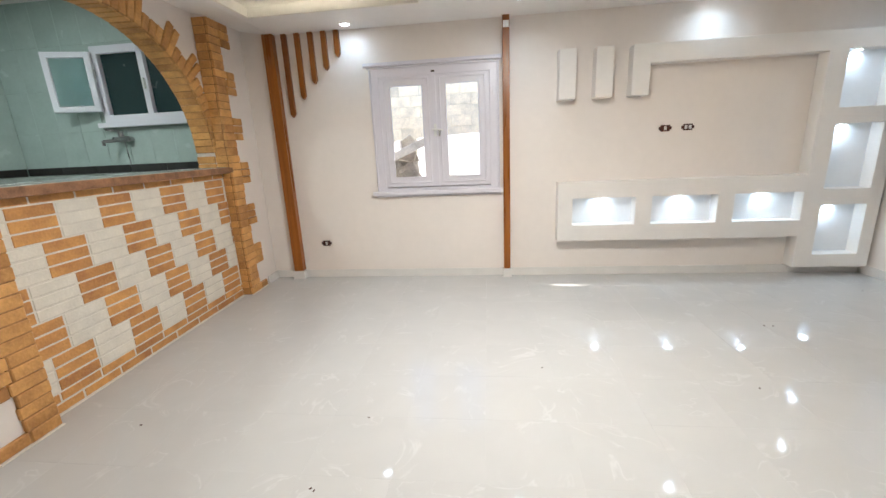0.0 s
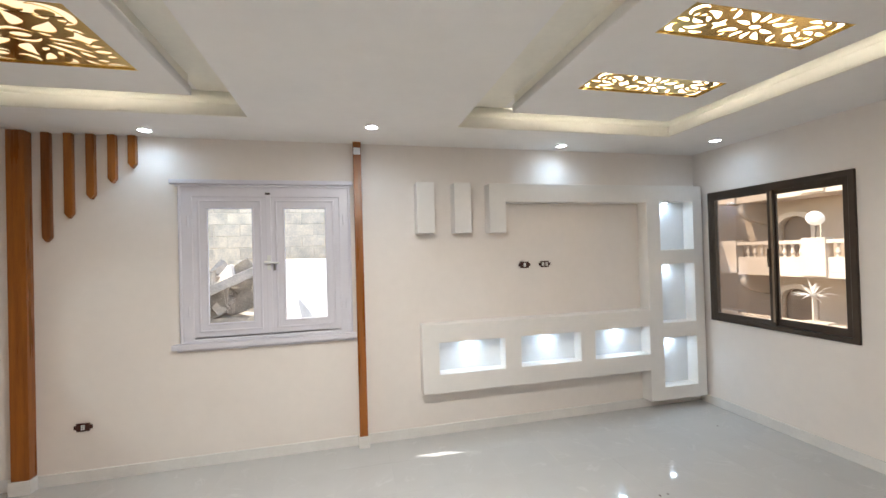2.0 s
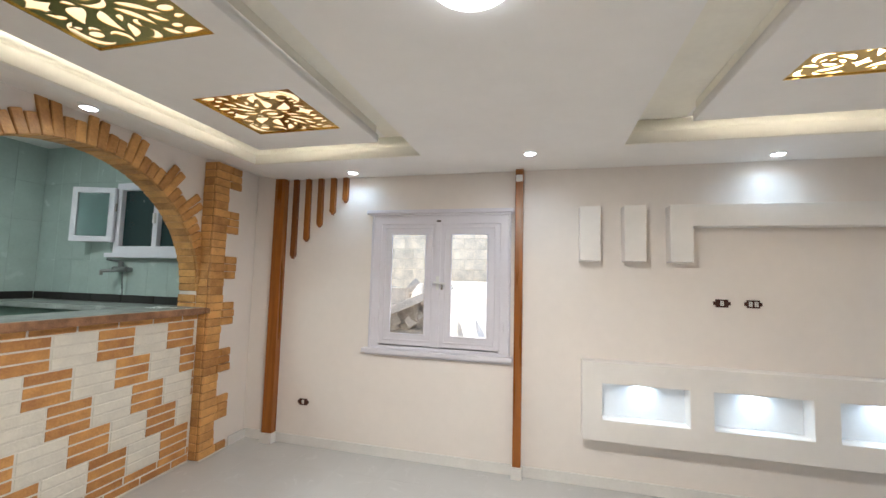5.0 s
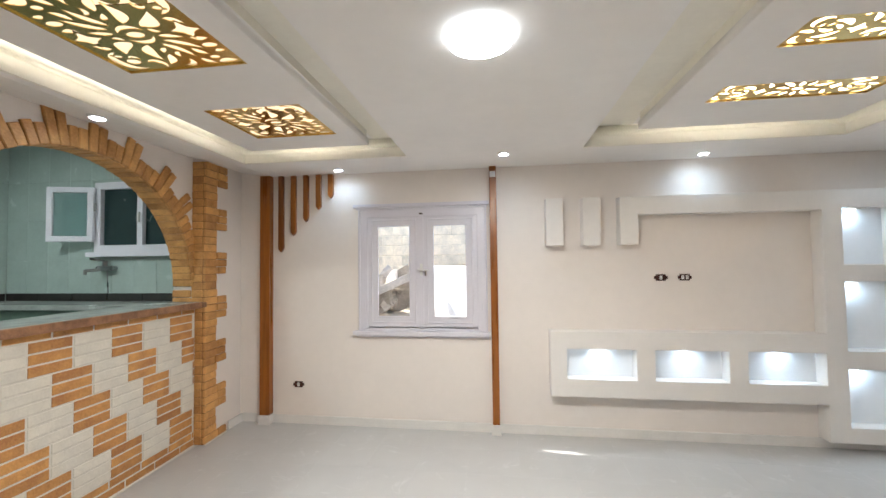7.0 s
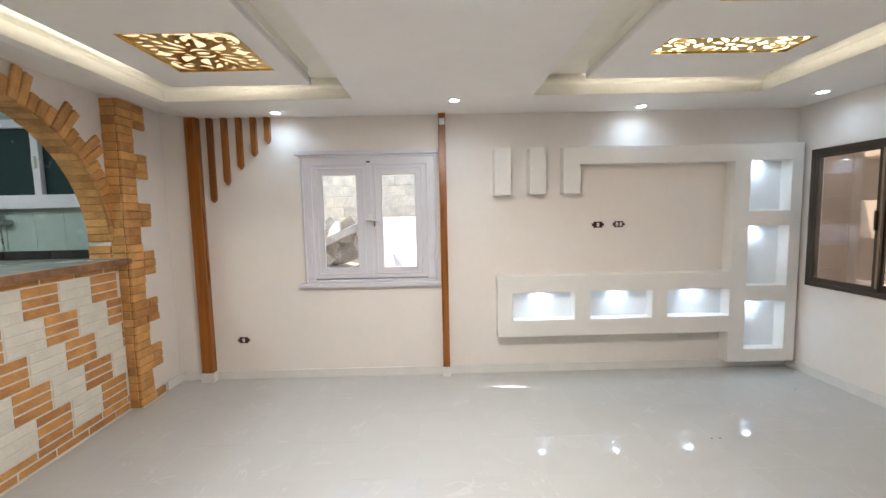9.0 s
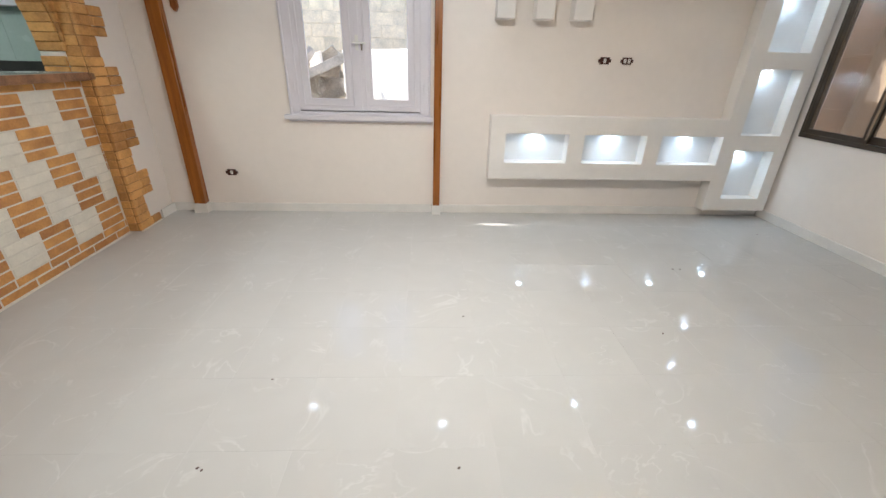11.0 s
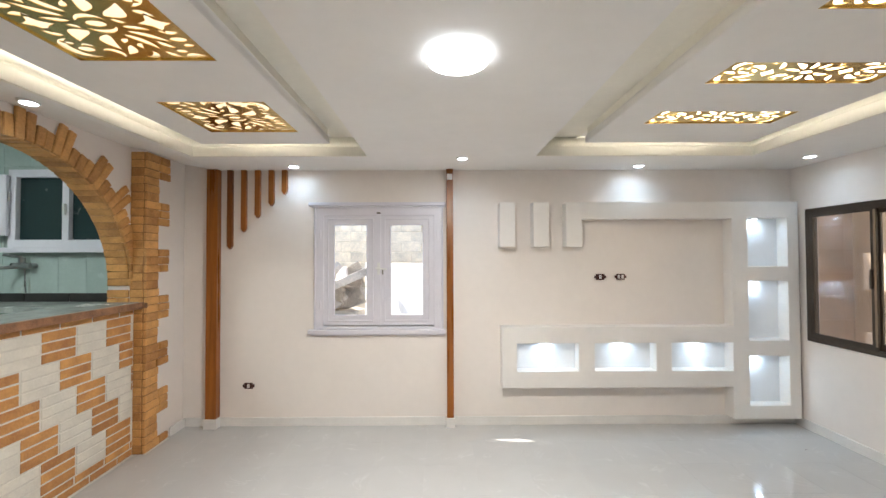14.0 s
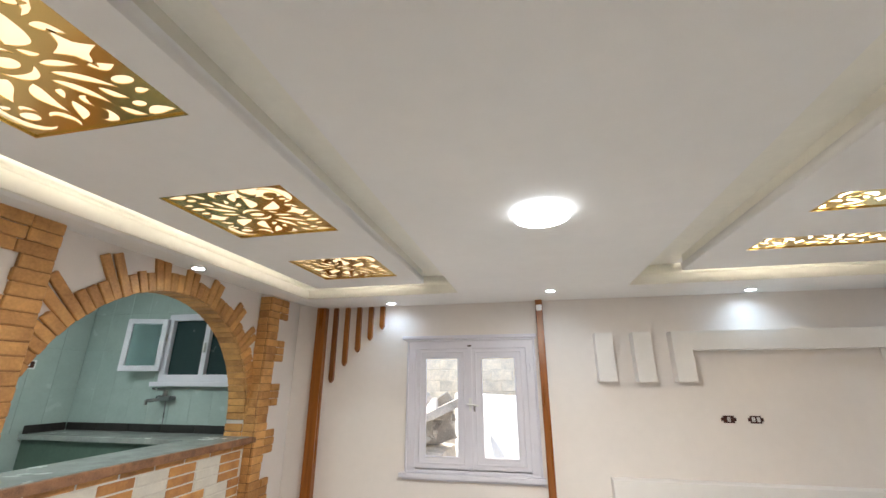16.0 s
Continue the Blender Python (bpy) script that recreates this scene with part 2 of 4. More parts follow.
def part(name, shape, mat, parent=None, label=""):
    """Links a bmesh or a mesh as one object under a thing or a part."""
    if isinstance(shape, bpy.types.Mesh):
        me = shape
    else:
        me = bpy.data.meshes.new(name)
        shape.to_mesh(me)
        shape.free()
    for m in (mat if isinstance(mat, (list, tuple)) else [mat]):
        me.materials.append(m)
    ob = under(new(name, me), parent)
    if label:
        ob["label"] = label
    return ob


def add_box(bm, x0, x1, y0, y1, z0, z1, mat=0):
    v = [bm.verts.new(p) for p in ((x0, y0, z0), (x1, y0, z0), (x1, y1, z0), (x0, y1, z0), (x0, y0, z1), (x1, y0, z1), (x1, y1, z1), (x0, y1, z1))]
    for f in ((0, 3, 2, 1), (4, 5, 6, 7), (0, 1, 5, 4), (1, 2, 6, 5), (2, 3, 7, 6), (3, 0, 4, 7)):
        bm.faces.new([v[i] for i in f]).material_index = mat


def box(x0, x1, y0, y1, z0, z1, bevel=0.0):
    bm = bmesh.new()
    add_box(bm, x0, x1, y0, y1, z0, z1)
    if bevel:
        bmesh.ops.bevel(bm, geom=bm.edges[:], offset=bevel, segments=2, profile=0.7, affect="EDGES")
    return bm


def ring(x0, x1, z0, z1, w, y0, y1, bevel=0.004, bottom=None):
    """A rectangular mitred frame in an xz plane, bevelled along its edges but not across the mitres."""
    bm = bmesh.new()
    b = w if bottom is None else bottom
    outer = ((x0, z0), (x1, z0), (x1, z1), (x0, z1))
    inner = ((x0 + w, z0 + b), (x1 - w, z0 + b), (x1 - w, z1 - w), (x0 + w, z1 - w))
    loops = [[bm.verts.new((x, y, z)) for x, z in pts] for pts, y in ((outer, y0), (inner, y0), (inner, y1), (outer, y1))]
    mitres = set()
    for p, q in zip(loops, loops[1:] + loops[:1]):
        for k in range(4):
            n = (k + 1) % 4
            bm.faces.new((p[k], p[n], q[n], q[k]))
    for k in range(4):
        mitres.update((bm.edges.get((loops[0][k], loops[1][k])), bm.edges.get((loops[2][k], loops[3][k]))))
    bmesh.ops.recalc_face_normals(bm, faces=bm.faces[:])
    if bevel:
        bmesh.ops.bevel(bm, geom=[e for e in bm.edges if e not in mitres], offset=bevel, segments=1, affect="EDGES")
    return bm


def disc(x, y, z0, z1, r, r2=None, n=32):
    bm = bmesh.new()
    m = Matrix.Translation((x, y, (z0 + z1) / 2))
    bmesh.ops.create_cone(bm, cap_ends=True, segments=n, radius1=r2 if r2 else r, radius2=r, depth=z1 - z0, matrix=m)
    return bm


def rod(a, b, r, n=10):
    a, b = Vector(a), Vector(b)
    bm = bmesh.new()
    turn = (b - a).to_track_quat("Z", "Y").to_matrix().to_4x4()
    bmesh.ops.create_cone(bm, cap_ends=True, segments=n, radius1=r, radius2=r, depth=(b - a).length, matrix=Matrix.Translation((a + b) / 2) @ turn)
    return bm


def join(*bms):
    out = bmesh.new()
    for b in bms:
        me = bpy.data.meshes.new("t")
        b.to_mesh(me)
        b.free()
        out.from_mesh(me)
        bpy.data.meshes.remove(me)
    return out


def plate(outlines, thick, m=None, resolution=1):
    """A flat plate from closed outlines (the first is the rim, the rest are holes), thick along its own z from 0 up."""
    cu = bpy.data.curves.new("plate", "CURVE")
    cu.dimensions, cu.fill_mode, cu.extrude = "2D", "BOTH", thick / 2
    for pts in outlines:
        s = cu.splines.new("POLY")
        s.points.add(len(pts) - 1)
        for p, (x, y) in zip(s.points, pts):
            p.co = (x, y, 0, 1)
        s.use_cyclic_u = True
    ob = bpy.data.objects.new("plate", cu)
    me = bpy.data.meshes.new_from_object(ob)
    bpy.data.objects.remove(ob)
    bpy.data.curves.remove(cu)
    me.transform(Matrix.Translation((0, 0, thick / 2)))
    if m is not None:
        me.transform(m)
    return me


def rect(x0, y0, x1, y1):
    return [(x0, y0), (x1, y0), (x1, y1), (x0, y1)]


ALONG_X = Matrix(((1, 0, 0, 0), (0, 0, 1, 0), (0, 1, 0, 0), (0, 0, 0, 1)))      # plate (u, v, w) -> x = u, z = v, y = w
ALONG_Y = Matrix(((0, 0, 1, 0), (1, 0, 0, 0), (0, 1, 0, 0), (0, 0, 0, 1)))      # plate (u, v, w) -> y = u, z = v, x = w


def plate_at(outlines, thick, base, axes):
    me = plate(outlines, thick, axes)
    me.transform(Matrix.Translation(base))
    bm = bmesh.new()
    bm.from_mesh(me)
    bmesh.ops.remove_doubles(bm, verts=bm.verts[:], dist=0.0002)
    bmesh.ops.recalc_face_normals(bm, faces=bm.faces[:])
    bm.to_mesh(me)
    bm.free()
    return me


PIECES = {}


def piece(name, size, mat, place, parent, bevel=0.004, rot=(0, 0, 0)):
    """A brick, tile or block: an object of its own on a mesh shared by all of its size."""
    key = (tuple(round(s, 3) for s in size), mat.name, bevel)
    if key not in PIECES:
        a, b, c = (s / 2 for s in key[0])
        bm = bmesh.new()
        add_box(bm, -a, a, -b, b, -c, c)
        bmesh.ops.bevel(bm, geom=bm.edges[:], offset=bevel, segments=1, affect="EDGES")
        PIECES[key] = bpy.data.meshes.new(name)
        bm.to_mesh(PIECES[key])
        bm.free()
        PIECES[key].materials.append(mat)
    ob = new(name, PIECES[key])
    ob.matrix_basis = pose(*place, *rot)
    return under(ob, parent)

# ---------- shell of the room ----------
floor = part("floor", box(XA - 0.12, XE + 0.25, YS - 0.2, YN + 0.2, -0.2, -0.0005), GROUT)
tagged(floor, "glossy off-white polished porcelain tile floor with fine joints", "floor", kind="structure")

WIN = (-0.93, 0.27, 0.97, 2.13)      # clear opening of the north window: x0, x1, z0, z1
EWIN = (2.84, 4.02, 0.87, 2.11)      # clear opening of the east window: y0, y1, z0, z1
north = part("wall_north", plate_at([rect(XW - 0.25, 0, XE + 0.25, 3.0), rect(WIN[0], WIN[2], WIN[1], WIN[3])], 0.2, (0, YN, 0), ALONG_X), WALL)
tagged(north, "smooth off-white painted plaster wall with a window", "wall", kind="structure")
east = part("wall_east", plate_at([rect(YS, 0, YN, 3.0), rect(EWIN[0], EWIN[2], EWIN[1], EWIN[3]), rect(1.47, 0.004, 2.42, 2.1)], 0.1, (XE, 0, 0), ALONG_Y), WALL)
tagged(east, "smooth off-white painted plaster wall with a dark sliding window", "wall", kind="structure")
south = part("wall_south", box(XW - 0.25, XE + 0.25, YS - 0.2, YS, 0, 3.0), WALL)
tagged(south, "plain off-white painted plaster wall", "wall", kind="structure")

hole = [(ARCH_Y - ARCH_R, 0.004), (ARCH_Y + ARCH_R, 0.004)]
hole += [(ARCH_Y + ARCH_R * math.cos(math.pi * i / 40), SPRING + ARCH_R * math.sin(math.pi * i / 40)) for i in range(41)]
west = part("wall_west", plate_at([rect(YS, 0, YN, 3.0), hole], WT, (XA - WT, 0, 0), ALONG_Y), WALL)
for ya, yb in ((YS, ARCH_Y - ARCH_R - 0.004), (ARCH_Y + ARCH_R + 0.004, YN)):
    tagged(part("wall_west_pier", box(XA + 0.001, XW, ya, yb, 0, ZC + 0.14), WALL), "off-white painted plaster pier beside the arch", "wall", kind="structure")
tagged(west, "off-white painted plaster wall with an arched kitchen opening", "wall", kind="structure")

# ceiling: a dropped frame round two sunken trays
TRAYS = [(-1.87, -3.0 + 0.6, -0.35, 3.65, -1.66, -0.62, 3.44), (1.12, -3.0 + 0.6, 3.02, 3.65, 1.47, 2.80, 3.42)]   # x0, y0, x1, y1, island x0, x1, y1
LIFT, ISLE, ISLET = 2.72, 2.602, 0.055
RISE = 0.17                                # slope of the ceiling band beside the arch wall
ceiling = part("ceiling", plate_at([rect(-1.93, YS - 0.2, XE + 0.25, YN + 0.2)] + [rect(*t[:4]) for t in TRAYS], 0.03, (0, 0, ZC), Matrix()), CEIL)
tagged(ceiling, "off-white dropped gypsum ceiling with two sunken rectangular trays", "ceiling", kind="structure")
bm = box(-2.6, -1.93, YS - 0.2, YN + 0.2, ZC, ZC + 0.03)
for v in bm.verts:
    if v.co.x < -2.5:
        v.co.z += RISE * 0.67
tagged(part("ceiling_west", bm, CEIL), "off-white ceiling band rising slightly towards the arch wall", "ceiling", kind="structure")
upper = part("ceiling_upper", box(XW - 0.35, XE + 0.25, YS - 0.2, YN + 0.2, LIFT, LIFT + 0.1), CEIL)
tagged(upper, "off-white upper ceiling inside the sunken trays", "ceiling", kind="structure")
GOLDS = [(-1.405, y, -0.765, y + 0.58) for y in (2.555, 1.475, 0.395, -0.685, -1.765)]
GOLDR = [(1.71, y, 2.60, y + 0.235) for y in (2.725, 2.075, 1.425, 0.775, 0.125, -0.525, -1.175, -1.825)]
for i, (x0, y0, x1, y1, ix0, ix1, iy1) in enumerate(TRAYS):
    lip = part("trim_cove", plate_at([rect(x0 - 0.02, y0 - 0.02, x1 + 0.02, y1 + 0.02), rect(x0, y0, x1, y1)], LIFT - ZC - 0.03, (0, 0, ZC + 0.03), Matrix()), CREAM)
    tagged(lip, "cream painted upstand round a sunken ceiling tray", "trim", kind="structure")
    bx = x0 - 0.0008 if i == 0 else x1 - 0.0212
    band = part("trim_cove_band", join(box(bx, bx + 0.022, y0, y1 - 0.0212, ZC - 0.002, ZC + 0.078), box(x0 - 0.0008, x1 - 0.004, y1 - 0.0212, y1 + 0.0008, ZC - 0.002, ZC + 0.078)), CREAM)
    tagged(band, "cream moulded band along the edge of a ceiling tray", "trim", kind="structure")
    holes = [rect(*g) for g in (GOLDS if i == 0 else GOLDR)]
    isle = part("ceiling_island", plate_at([rect(ix0, y0 + 0.2, ix1, iy1)] + holes, ISLET, (0, 0, ISLE), Matrix()), CEIL)
    q = LIFT - 0.012
    out = ix0 + 0.10 if i == 0 else ix1 - 0.106
    strip = part("led_strip", join(box(out, out + 0.006, y0 + 0.25, iy1 - 0.10, q - 0.028, q), box(ix0 + 0.107, ix1 - 0.107, iy1 - 0.106, iy1 - 0.10, q - 0.028, q)), LEDGLOW)
    # added batten over the strip, keeps its light off the ceiling above
    rail = part("trim_led_shield", join(box(out - 0.02, out + 0.03, y0 + 0.25, iy1 - 0.07, q, LIFT), box(ix0 + 0.14, ix1 - 0.14, iy1 - 0.13, iy1 - 0.07, q, LIFT)), CEIL)
    tagged(rail, "unseen off-white batten that shields the upper ceiling from a cove LED strip", "trim", kind="structure")
    tagged(strip, "warm LED strip above the ceiling island, lit", "LED strip", group="cove LED strips")
    hang = part("island_hanger", box((ix0 + ix1) / 2 - 0.02, (ix0 + ix1) / 2 + 0.02, -0.15, -0.10, ISLE + ISLET, LIFT), CEIL)
    low = LIFT - 0.004
    xa, xb, xs = (ix1 - 0.03, x1 - 0.001, ix1 - 0.022) if i == 0 else (x0 + 0.001, ix0 + 0.03, ix0 + 0.006)
    # infill, cream to read lighter, with an added board that stops stray LED light
    closer = part("ceiling_island_side", join(box(xa, xb, y0 + 0.1, y1 - 0.001, low, LIFT), box(xs, xs + 0.016, y0 + 0.2, iy1 - 0.03, ISLE + ISLET, low)), CREAM)
    tagged(closer, "off-white gypsum strip and unseen board that blocks LED light beside the ceiling island", "ceiling panel", kind="structure")
    tagged(hang, "off-white batten that holds the ceiling island", "batten", kind="structure")
    tagged(isle, "off-white raised gypsum panel inside a ceiling tray", "ceiling panel", kind="structure")

# skirting of tile along the north and east walls
for nm, bm in (("baseboard_north", box(XW + 0.005, XE - 0.005, YN - 0.012, YN, 0, 0.085, 0.003)), ("baseboard_east", box(XE - 0.012, XE, 2.42, YN - 0.013, 0, 0.085, 0.003)),
               ("baseboard_west", box(XW, XW + 0.012, 3.98, YN - 0.013, 0, 0.085, 0.003))):
    tagged(part(nm, bm, SKIRT), "pale grey-white tile skirting", "baseboard", kind="structure")

# ---------- north window ----------


def sash(parent, x0, x1, z0, z1, y):
    """A window leaf: mitred frame, raised bead, glass and two hinges."""
    s = part("sash", ring(x0, x1, z0, z1, 0.122, y - 0.045, y - 0.026, 0.006, 0.122), WHITEP, parent)
    part("bead", ring(x0 + 0.05, x1 - 0.05, z0 + 0.055, z1 - 0.05, 0.016, y - 0.055, y - 0.045, 0.004), WHITEP, s)
    part("bead", ring(x0 + 0.106, x1 - 0.106, z0 + 0.106, z1 - 0.106, 0.017, y - 0.052, y - 0.045, 0.004), WHITEP, s)
    g = part("pane", box(x0 + 0.117, x1 - 0.117, y - 0.041, y - 0.037, z0 + 0.117, z1 - 0.117), CLEAR, s, "clear glass pane")
    g.visible_shadow = False
    return s


win = root("window_1", (-0.33, YN, 0.97), "white painted wooden double casement window, closed", "window", kind="structure")
part("architrave", ring(-0.965, 0.30, 0.955, 2.17, 0.084, YN - 0.022, YN, 0.006, 0.03), WHITEP, win)
part("architrave_rim", ring(-0.978, 0.312, 0.955, 2.185, 0.022, YN - 0.036, YN - 0.022, 0.006, 0.01), WHITEP, win)
part("cornice", box(-1.03, 0.338, YN - 0.05, YN, 2.186, 2.222, 0.010), WHITEP, win)
part("cornice_moulding", box(-1.0, 0.325, YN - 0.03, YN, 2.170, 2.186, 0.006), WHITEP, win)
part("top_bolt", box(-0.350, -0.314, YN - 0.040, YN - 0.014, 2.108, 2.122, 0.003), ALU, win, "small dark bolt")
part("window_frame", ring(WIN[0], WIN[1], WIN[2], WIN[3], 0.03, YN - 0.015, YN + 0.13, 0.004), WHITEP, win)
sash(win, -0.897, -0.334, 0.978, 2.115, YN + 0.03)
sash(win, -0.332, 0.228, 0.978, 2.115, YN + 0.03)
part("astragal", box(-0.352, -0.312, YN - 0.03, YN - 0.015, 0.99, 2.105, 0.005), WHITEP, win)
part("window_sill", box(-1.028, 0.335, YN - 0.065, YN + 0.02, 0.915, 0.955, 0.008), WHITEP, win)
part("sill_moulding", box(-1.0, 0.32, YN - 0.035, YN, 0.895, 0.915, 0.006), WHITEP, win)
lock = part("lock_plate", box(-0.345, -0.318, YN - 0.036, YN - 0.03, 1.50, 1.62, 0.002), WHITEPL, win)
part("lever_handle", join(rod((-0.332, YN - 0.036, 1.56), (-0.332, YN - 0.075, 1.56), 0.007), rod((-0.36, YN - 0.072, 1.565), (-0.25, YN - 0.072, 1.555), 0.008)), WHITEPL, lock)
part("slide_bolt", box(-0.30, -0.285, YN - 0.03, YN - 0.016, 1.50, 1.56, 0.003), CHROME, win)
for hz in (1.2, 1.9):
    for hx in (-0.915, 0.255):
        part("hinge", rod((hx, YN - 0.02, hz - 0.04), (hx, YN - 0.02, hz + 0.04), 0.008), WHITEP, win)

# ---------- east window: sliding, dark aluminium ----------
ew = root("window_2", (XE, 3.43, 0.87), "dark bronze aluminium sliding window with tinted glass, closed", "window", kind="structure")
TO_EAST = Matrix(((0, 1, 0, 0), (1, 0, 0, 0), (0, 0, 1, 0), (0, 0, 0, 1)))


def east_part(name, bm, mat, parent, label=""):
    bmesh.ops.transform(bm, matrix=TO_EAST, verts=bm.verts[:])
    bmesh.ops.reverse_faces(bm, faces=bm.faces[:])
    return part(name, bm, mat, parent, label)


y0, y1, z0, z1 = EWIN
east_part("window_frame", ring(y0 - 0.012, y1 + 0.012, z0 - 0.012, z1 + 0.012, 0.042, XE - 0.02, XE + 0.07, 0.004), ALU, ew)
for a, b, x, w, tint in ((y0 + 0.018, y0 + 0.615, XE + 0.022, 0.062, TINT2), (y1 - 0.615, y1 - 0.018, XE - 0.004, 0.045, TINT)):
    leaf = east_part("sliding_leaf", ring(a, b, z0 + 0.027, z1 - 0.027, w, x - 0.012, x + 0.012, 0.003), ALU, ew)
    g = east_part("pane", box(a + w - 0.005, b - w + 0.005, x - 0.003, x + 0.003, z0 + w + 0.022, z1 - w - 0.022), tint, leaf, "bronze tinted glass pane")
    g.visible_shadow = False
east_part("top_track", box(y0 + 0.018, y1 - 0.018, XE - 0.0185, XE - 0.0165, z1 - 0.055, z1 - 0.018), ALU, ew)
east_part("pull_handle", box(3.428, 3.446, XE - 0.036, XE - 0.016, 1.40, 1.56, 0.005), ALU, ew)
east_part("meeting_stile", box(3.405, 3.422, XE - 0.020, XE - 0.0162, z0 + 0.06, z1 - 0.06, 0.002), ALU2, ew)
for zz in (z0 + 0.012, z0 + 0.032):
    east_part("track_rail", box(y0 + 0.05, y1 - 0.05, XE + 0.018, XE + 0.022, zz, zz + 0.012), ALU2, ew)

# dark wooden door in the east wall, only its edge comes into view
door = root("door_1", (XE, 1.95, 0), "dark brown wooden door in a dark frame, closed", "door", kind="structure")
east_part("door_frame", join(box(1.472, 1.54, XE - 0.015, XE + 0.12, 0.006, 2.098, 0.004), box(2.35, 2.418, XE - 0.015, XE + 0.12, 0.006, 2.098, 0.004), box(1.54, 2.35, XE - 0.015, XE + 0.12, 2.03, 2.098, 0.004)), ALU, door)
leaf = east_part("door_leaf", box(1.543, 2.347, XE + 0.02, XE + 0.06, 0.01, 2.026, 0.004), WOOD2, door)
east_part("door_handle", join(rod((2.28, XE + 0.02, 1.0), (2.28, XE - 0.03, 1.0), 0.009), rod((2.28, XE - 0.03, 1.0), (2.17, XE - 0.03, 1.0), 0.009)), CHROME, door)

# ---------- TV wall unit of gypsum, with lit niches ----------
FRONT, BACK = 4.08, YN
unit = root("tv_wall_unit", (2.3, YN, 0.09), "white gypsum television wall unit with lit niches and a shelf", "wall unit")
body = [(0.88, 0.40), (3.13, 0.40), (3.13, 0.09), (3.79, 0.09), (3.79, 2.205), (1.515, 2.205), (1.515, 1.77), (1.67, 1.77), (1.67, 2.04), (3.135, 2.04), (3.135, 0.99), (0.88, 0.99)]
me = plate_at([body] + [rect(*n) for n in NICHES], BACK - FRONT, (0, FRONT, 0), ALONG_X)
front = part("body", me, UNIT, unit)
bev = front.modifiers.new("edge", "BEVEL")
bev.width, bev.segments, bev.limit_method, bev.angle_limit = 0.004, 2, "ANGLE", radians(50)
for x0, z0, x1, z1 in NICHES:
    cx = (x0 + x1) / 2 if z1 - z0 < 0.4 else x0 + 0.12
    part("niche_back", box(x0 + 0.001, x1 - 0.001, YN - 0.006, YN - 0.002, z0 + 0.001, z1 - 0.001), NICHEW, unit, "white niche back with cool lamp light in its colour")
    c = part("niche_spot", disc(cx, 4.145, z1 - 0.010, z1 + 0.0, 0.034, 0.030), WHITEPL, unit, "small white niche downlight")
    part("lens", disc(cx, 4.145, z1 - 0.0115, z1 - 0.0095, 0.024), SPOTGLOW, c, "glowing lens")
for bx in (0.862, 1.19):
    blk = part("gypsum_block", box(bx, bx + 0.152, FRONT - 0.015, YN, 1.77, 2.205, 0.004), UNIT)
    tagged(blk, "white gypsum upright block mounted on the wall", "wall block", group="gypsum blocks beside the unit")


def socket(x, z, gangs):
    s = root("wall_socket", (x, YN, z), "brown plastic double socket plate with white insert", "socket", group="brown wall sockets")
    bm = box(x - 0.057, x + 0.057, YN - 0.009, YN, z - 0.029, z + 0.029)
    bmesh.ops.bevel(bm, geom=[e for e in bm.edges if abs(e.verts[0].co.y - e.verts[1].co.y) > 0.005], offset=0.016, segments=5, affect="EDGES")
    part("plate", bm, BROWNPL, s)
    xs = (x,) if gangs == 1 else (x - 0.019, x + 0.019)
    for sx in xs:
        i = part("insert", box(sx - 0.012, sx + 0.012, YN - 0.012, YN - 0.009, z - 0.018, z + 0.018, 0.002), WHITEPL, s, "white insert")
        for dz in (-0.007, 0.007):
            part("pin_hole", rod((sx, YN - 0.0126, z + dz), (sx, YN - 0.0118, z + dz), 0.0028, 8), BROWNPL, i)
    for sx in (x - 0.038, x + 0.038):
        part("rocker", box(sx - 0.006, sx + 0.006, YN - 0.0115, YN - 0.009, z - 0.014, z + 0.014, 0.002), BROWNPL, s)


socket(1.89, 1.467, 1)
socket(2.095, 1.468, 2)
socket(-1.63, 0.398, 1)

# ---------- wooden posts and hanging slats on the north wall ----------
for x0, x1, d, nm in ((-2.022, -1.915, 0.075, "thick"), (0.345, 0.412, 0.07, "slim")):
    p = root("wooden_post", ((x0 + x1) / 2, YN - d / 2, 0), f"{nm} varnished orange-brown wooden post on a white plinth", "post", group="wooden posts")
    part("post", box(x0, x1, YN - d, YN - 0.001, 0.095, ZC - 0.001, 0.004), WOOD, p)
    part("plinth", box(x0 - 0.012, x1 + 0.012, YN - d - 0.012, YN - 0.013, 0.0, 0.094, 0.004), SKIRT, p, "white tile plinth")
clip = part("post_bracket", box(0.35, 0.406, YN - 0.074, YN - 0.071, 2.44, 2.50, 0.001), CHROME)
tagged(clip, "small metal bracket at the top of the slim post", "bracket")
for i, (x, zb) in enumerate(((-1.815, 1.755), (-1.678, 1.925), (-1.541, 2.065), (-1.404, 2.185), (-1.273, 2.30))):
    w = 0.0255
    me = plate_at([[(x - w, ZC - 0.002), (x - w, zb + 0.035), (x, zb), (x + w, zb + 0.035), (x + w, ZC - 0.002)]], 0.04, (0, YN - 0.041, 0), ALONG_X)
    s = part("hanging_slat", me, WOOD2 if i == 0 else WOOD)
    bv = s.modifiers.new("edge", "BEVEL")
    bv.width, bv.segments = 0.003, 2
    tagged(s, "varnished brown wooden slat with a pointed end, hanging from the ceiling", "slat", group="hanging slats")

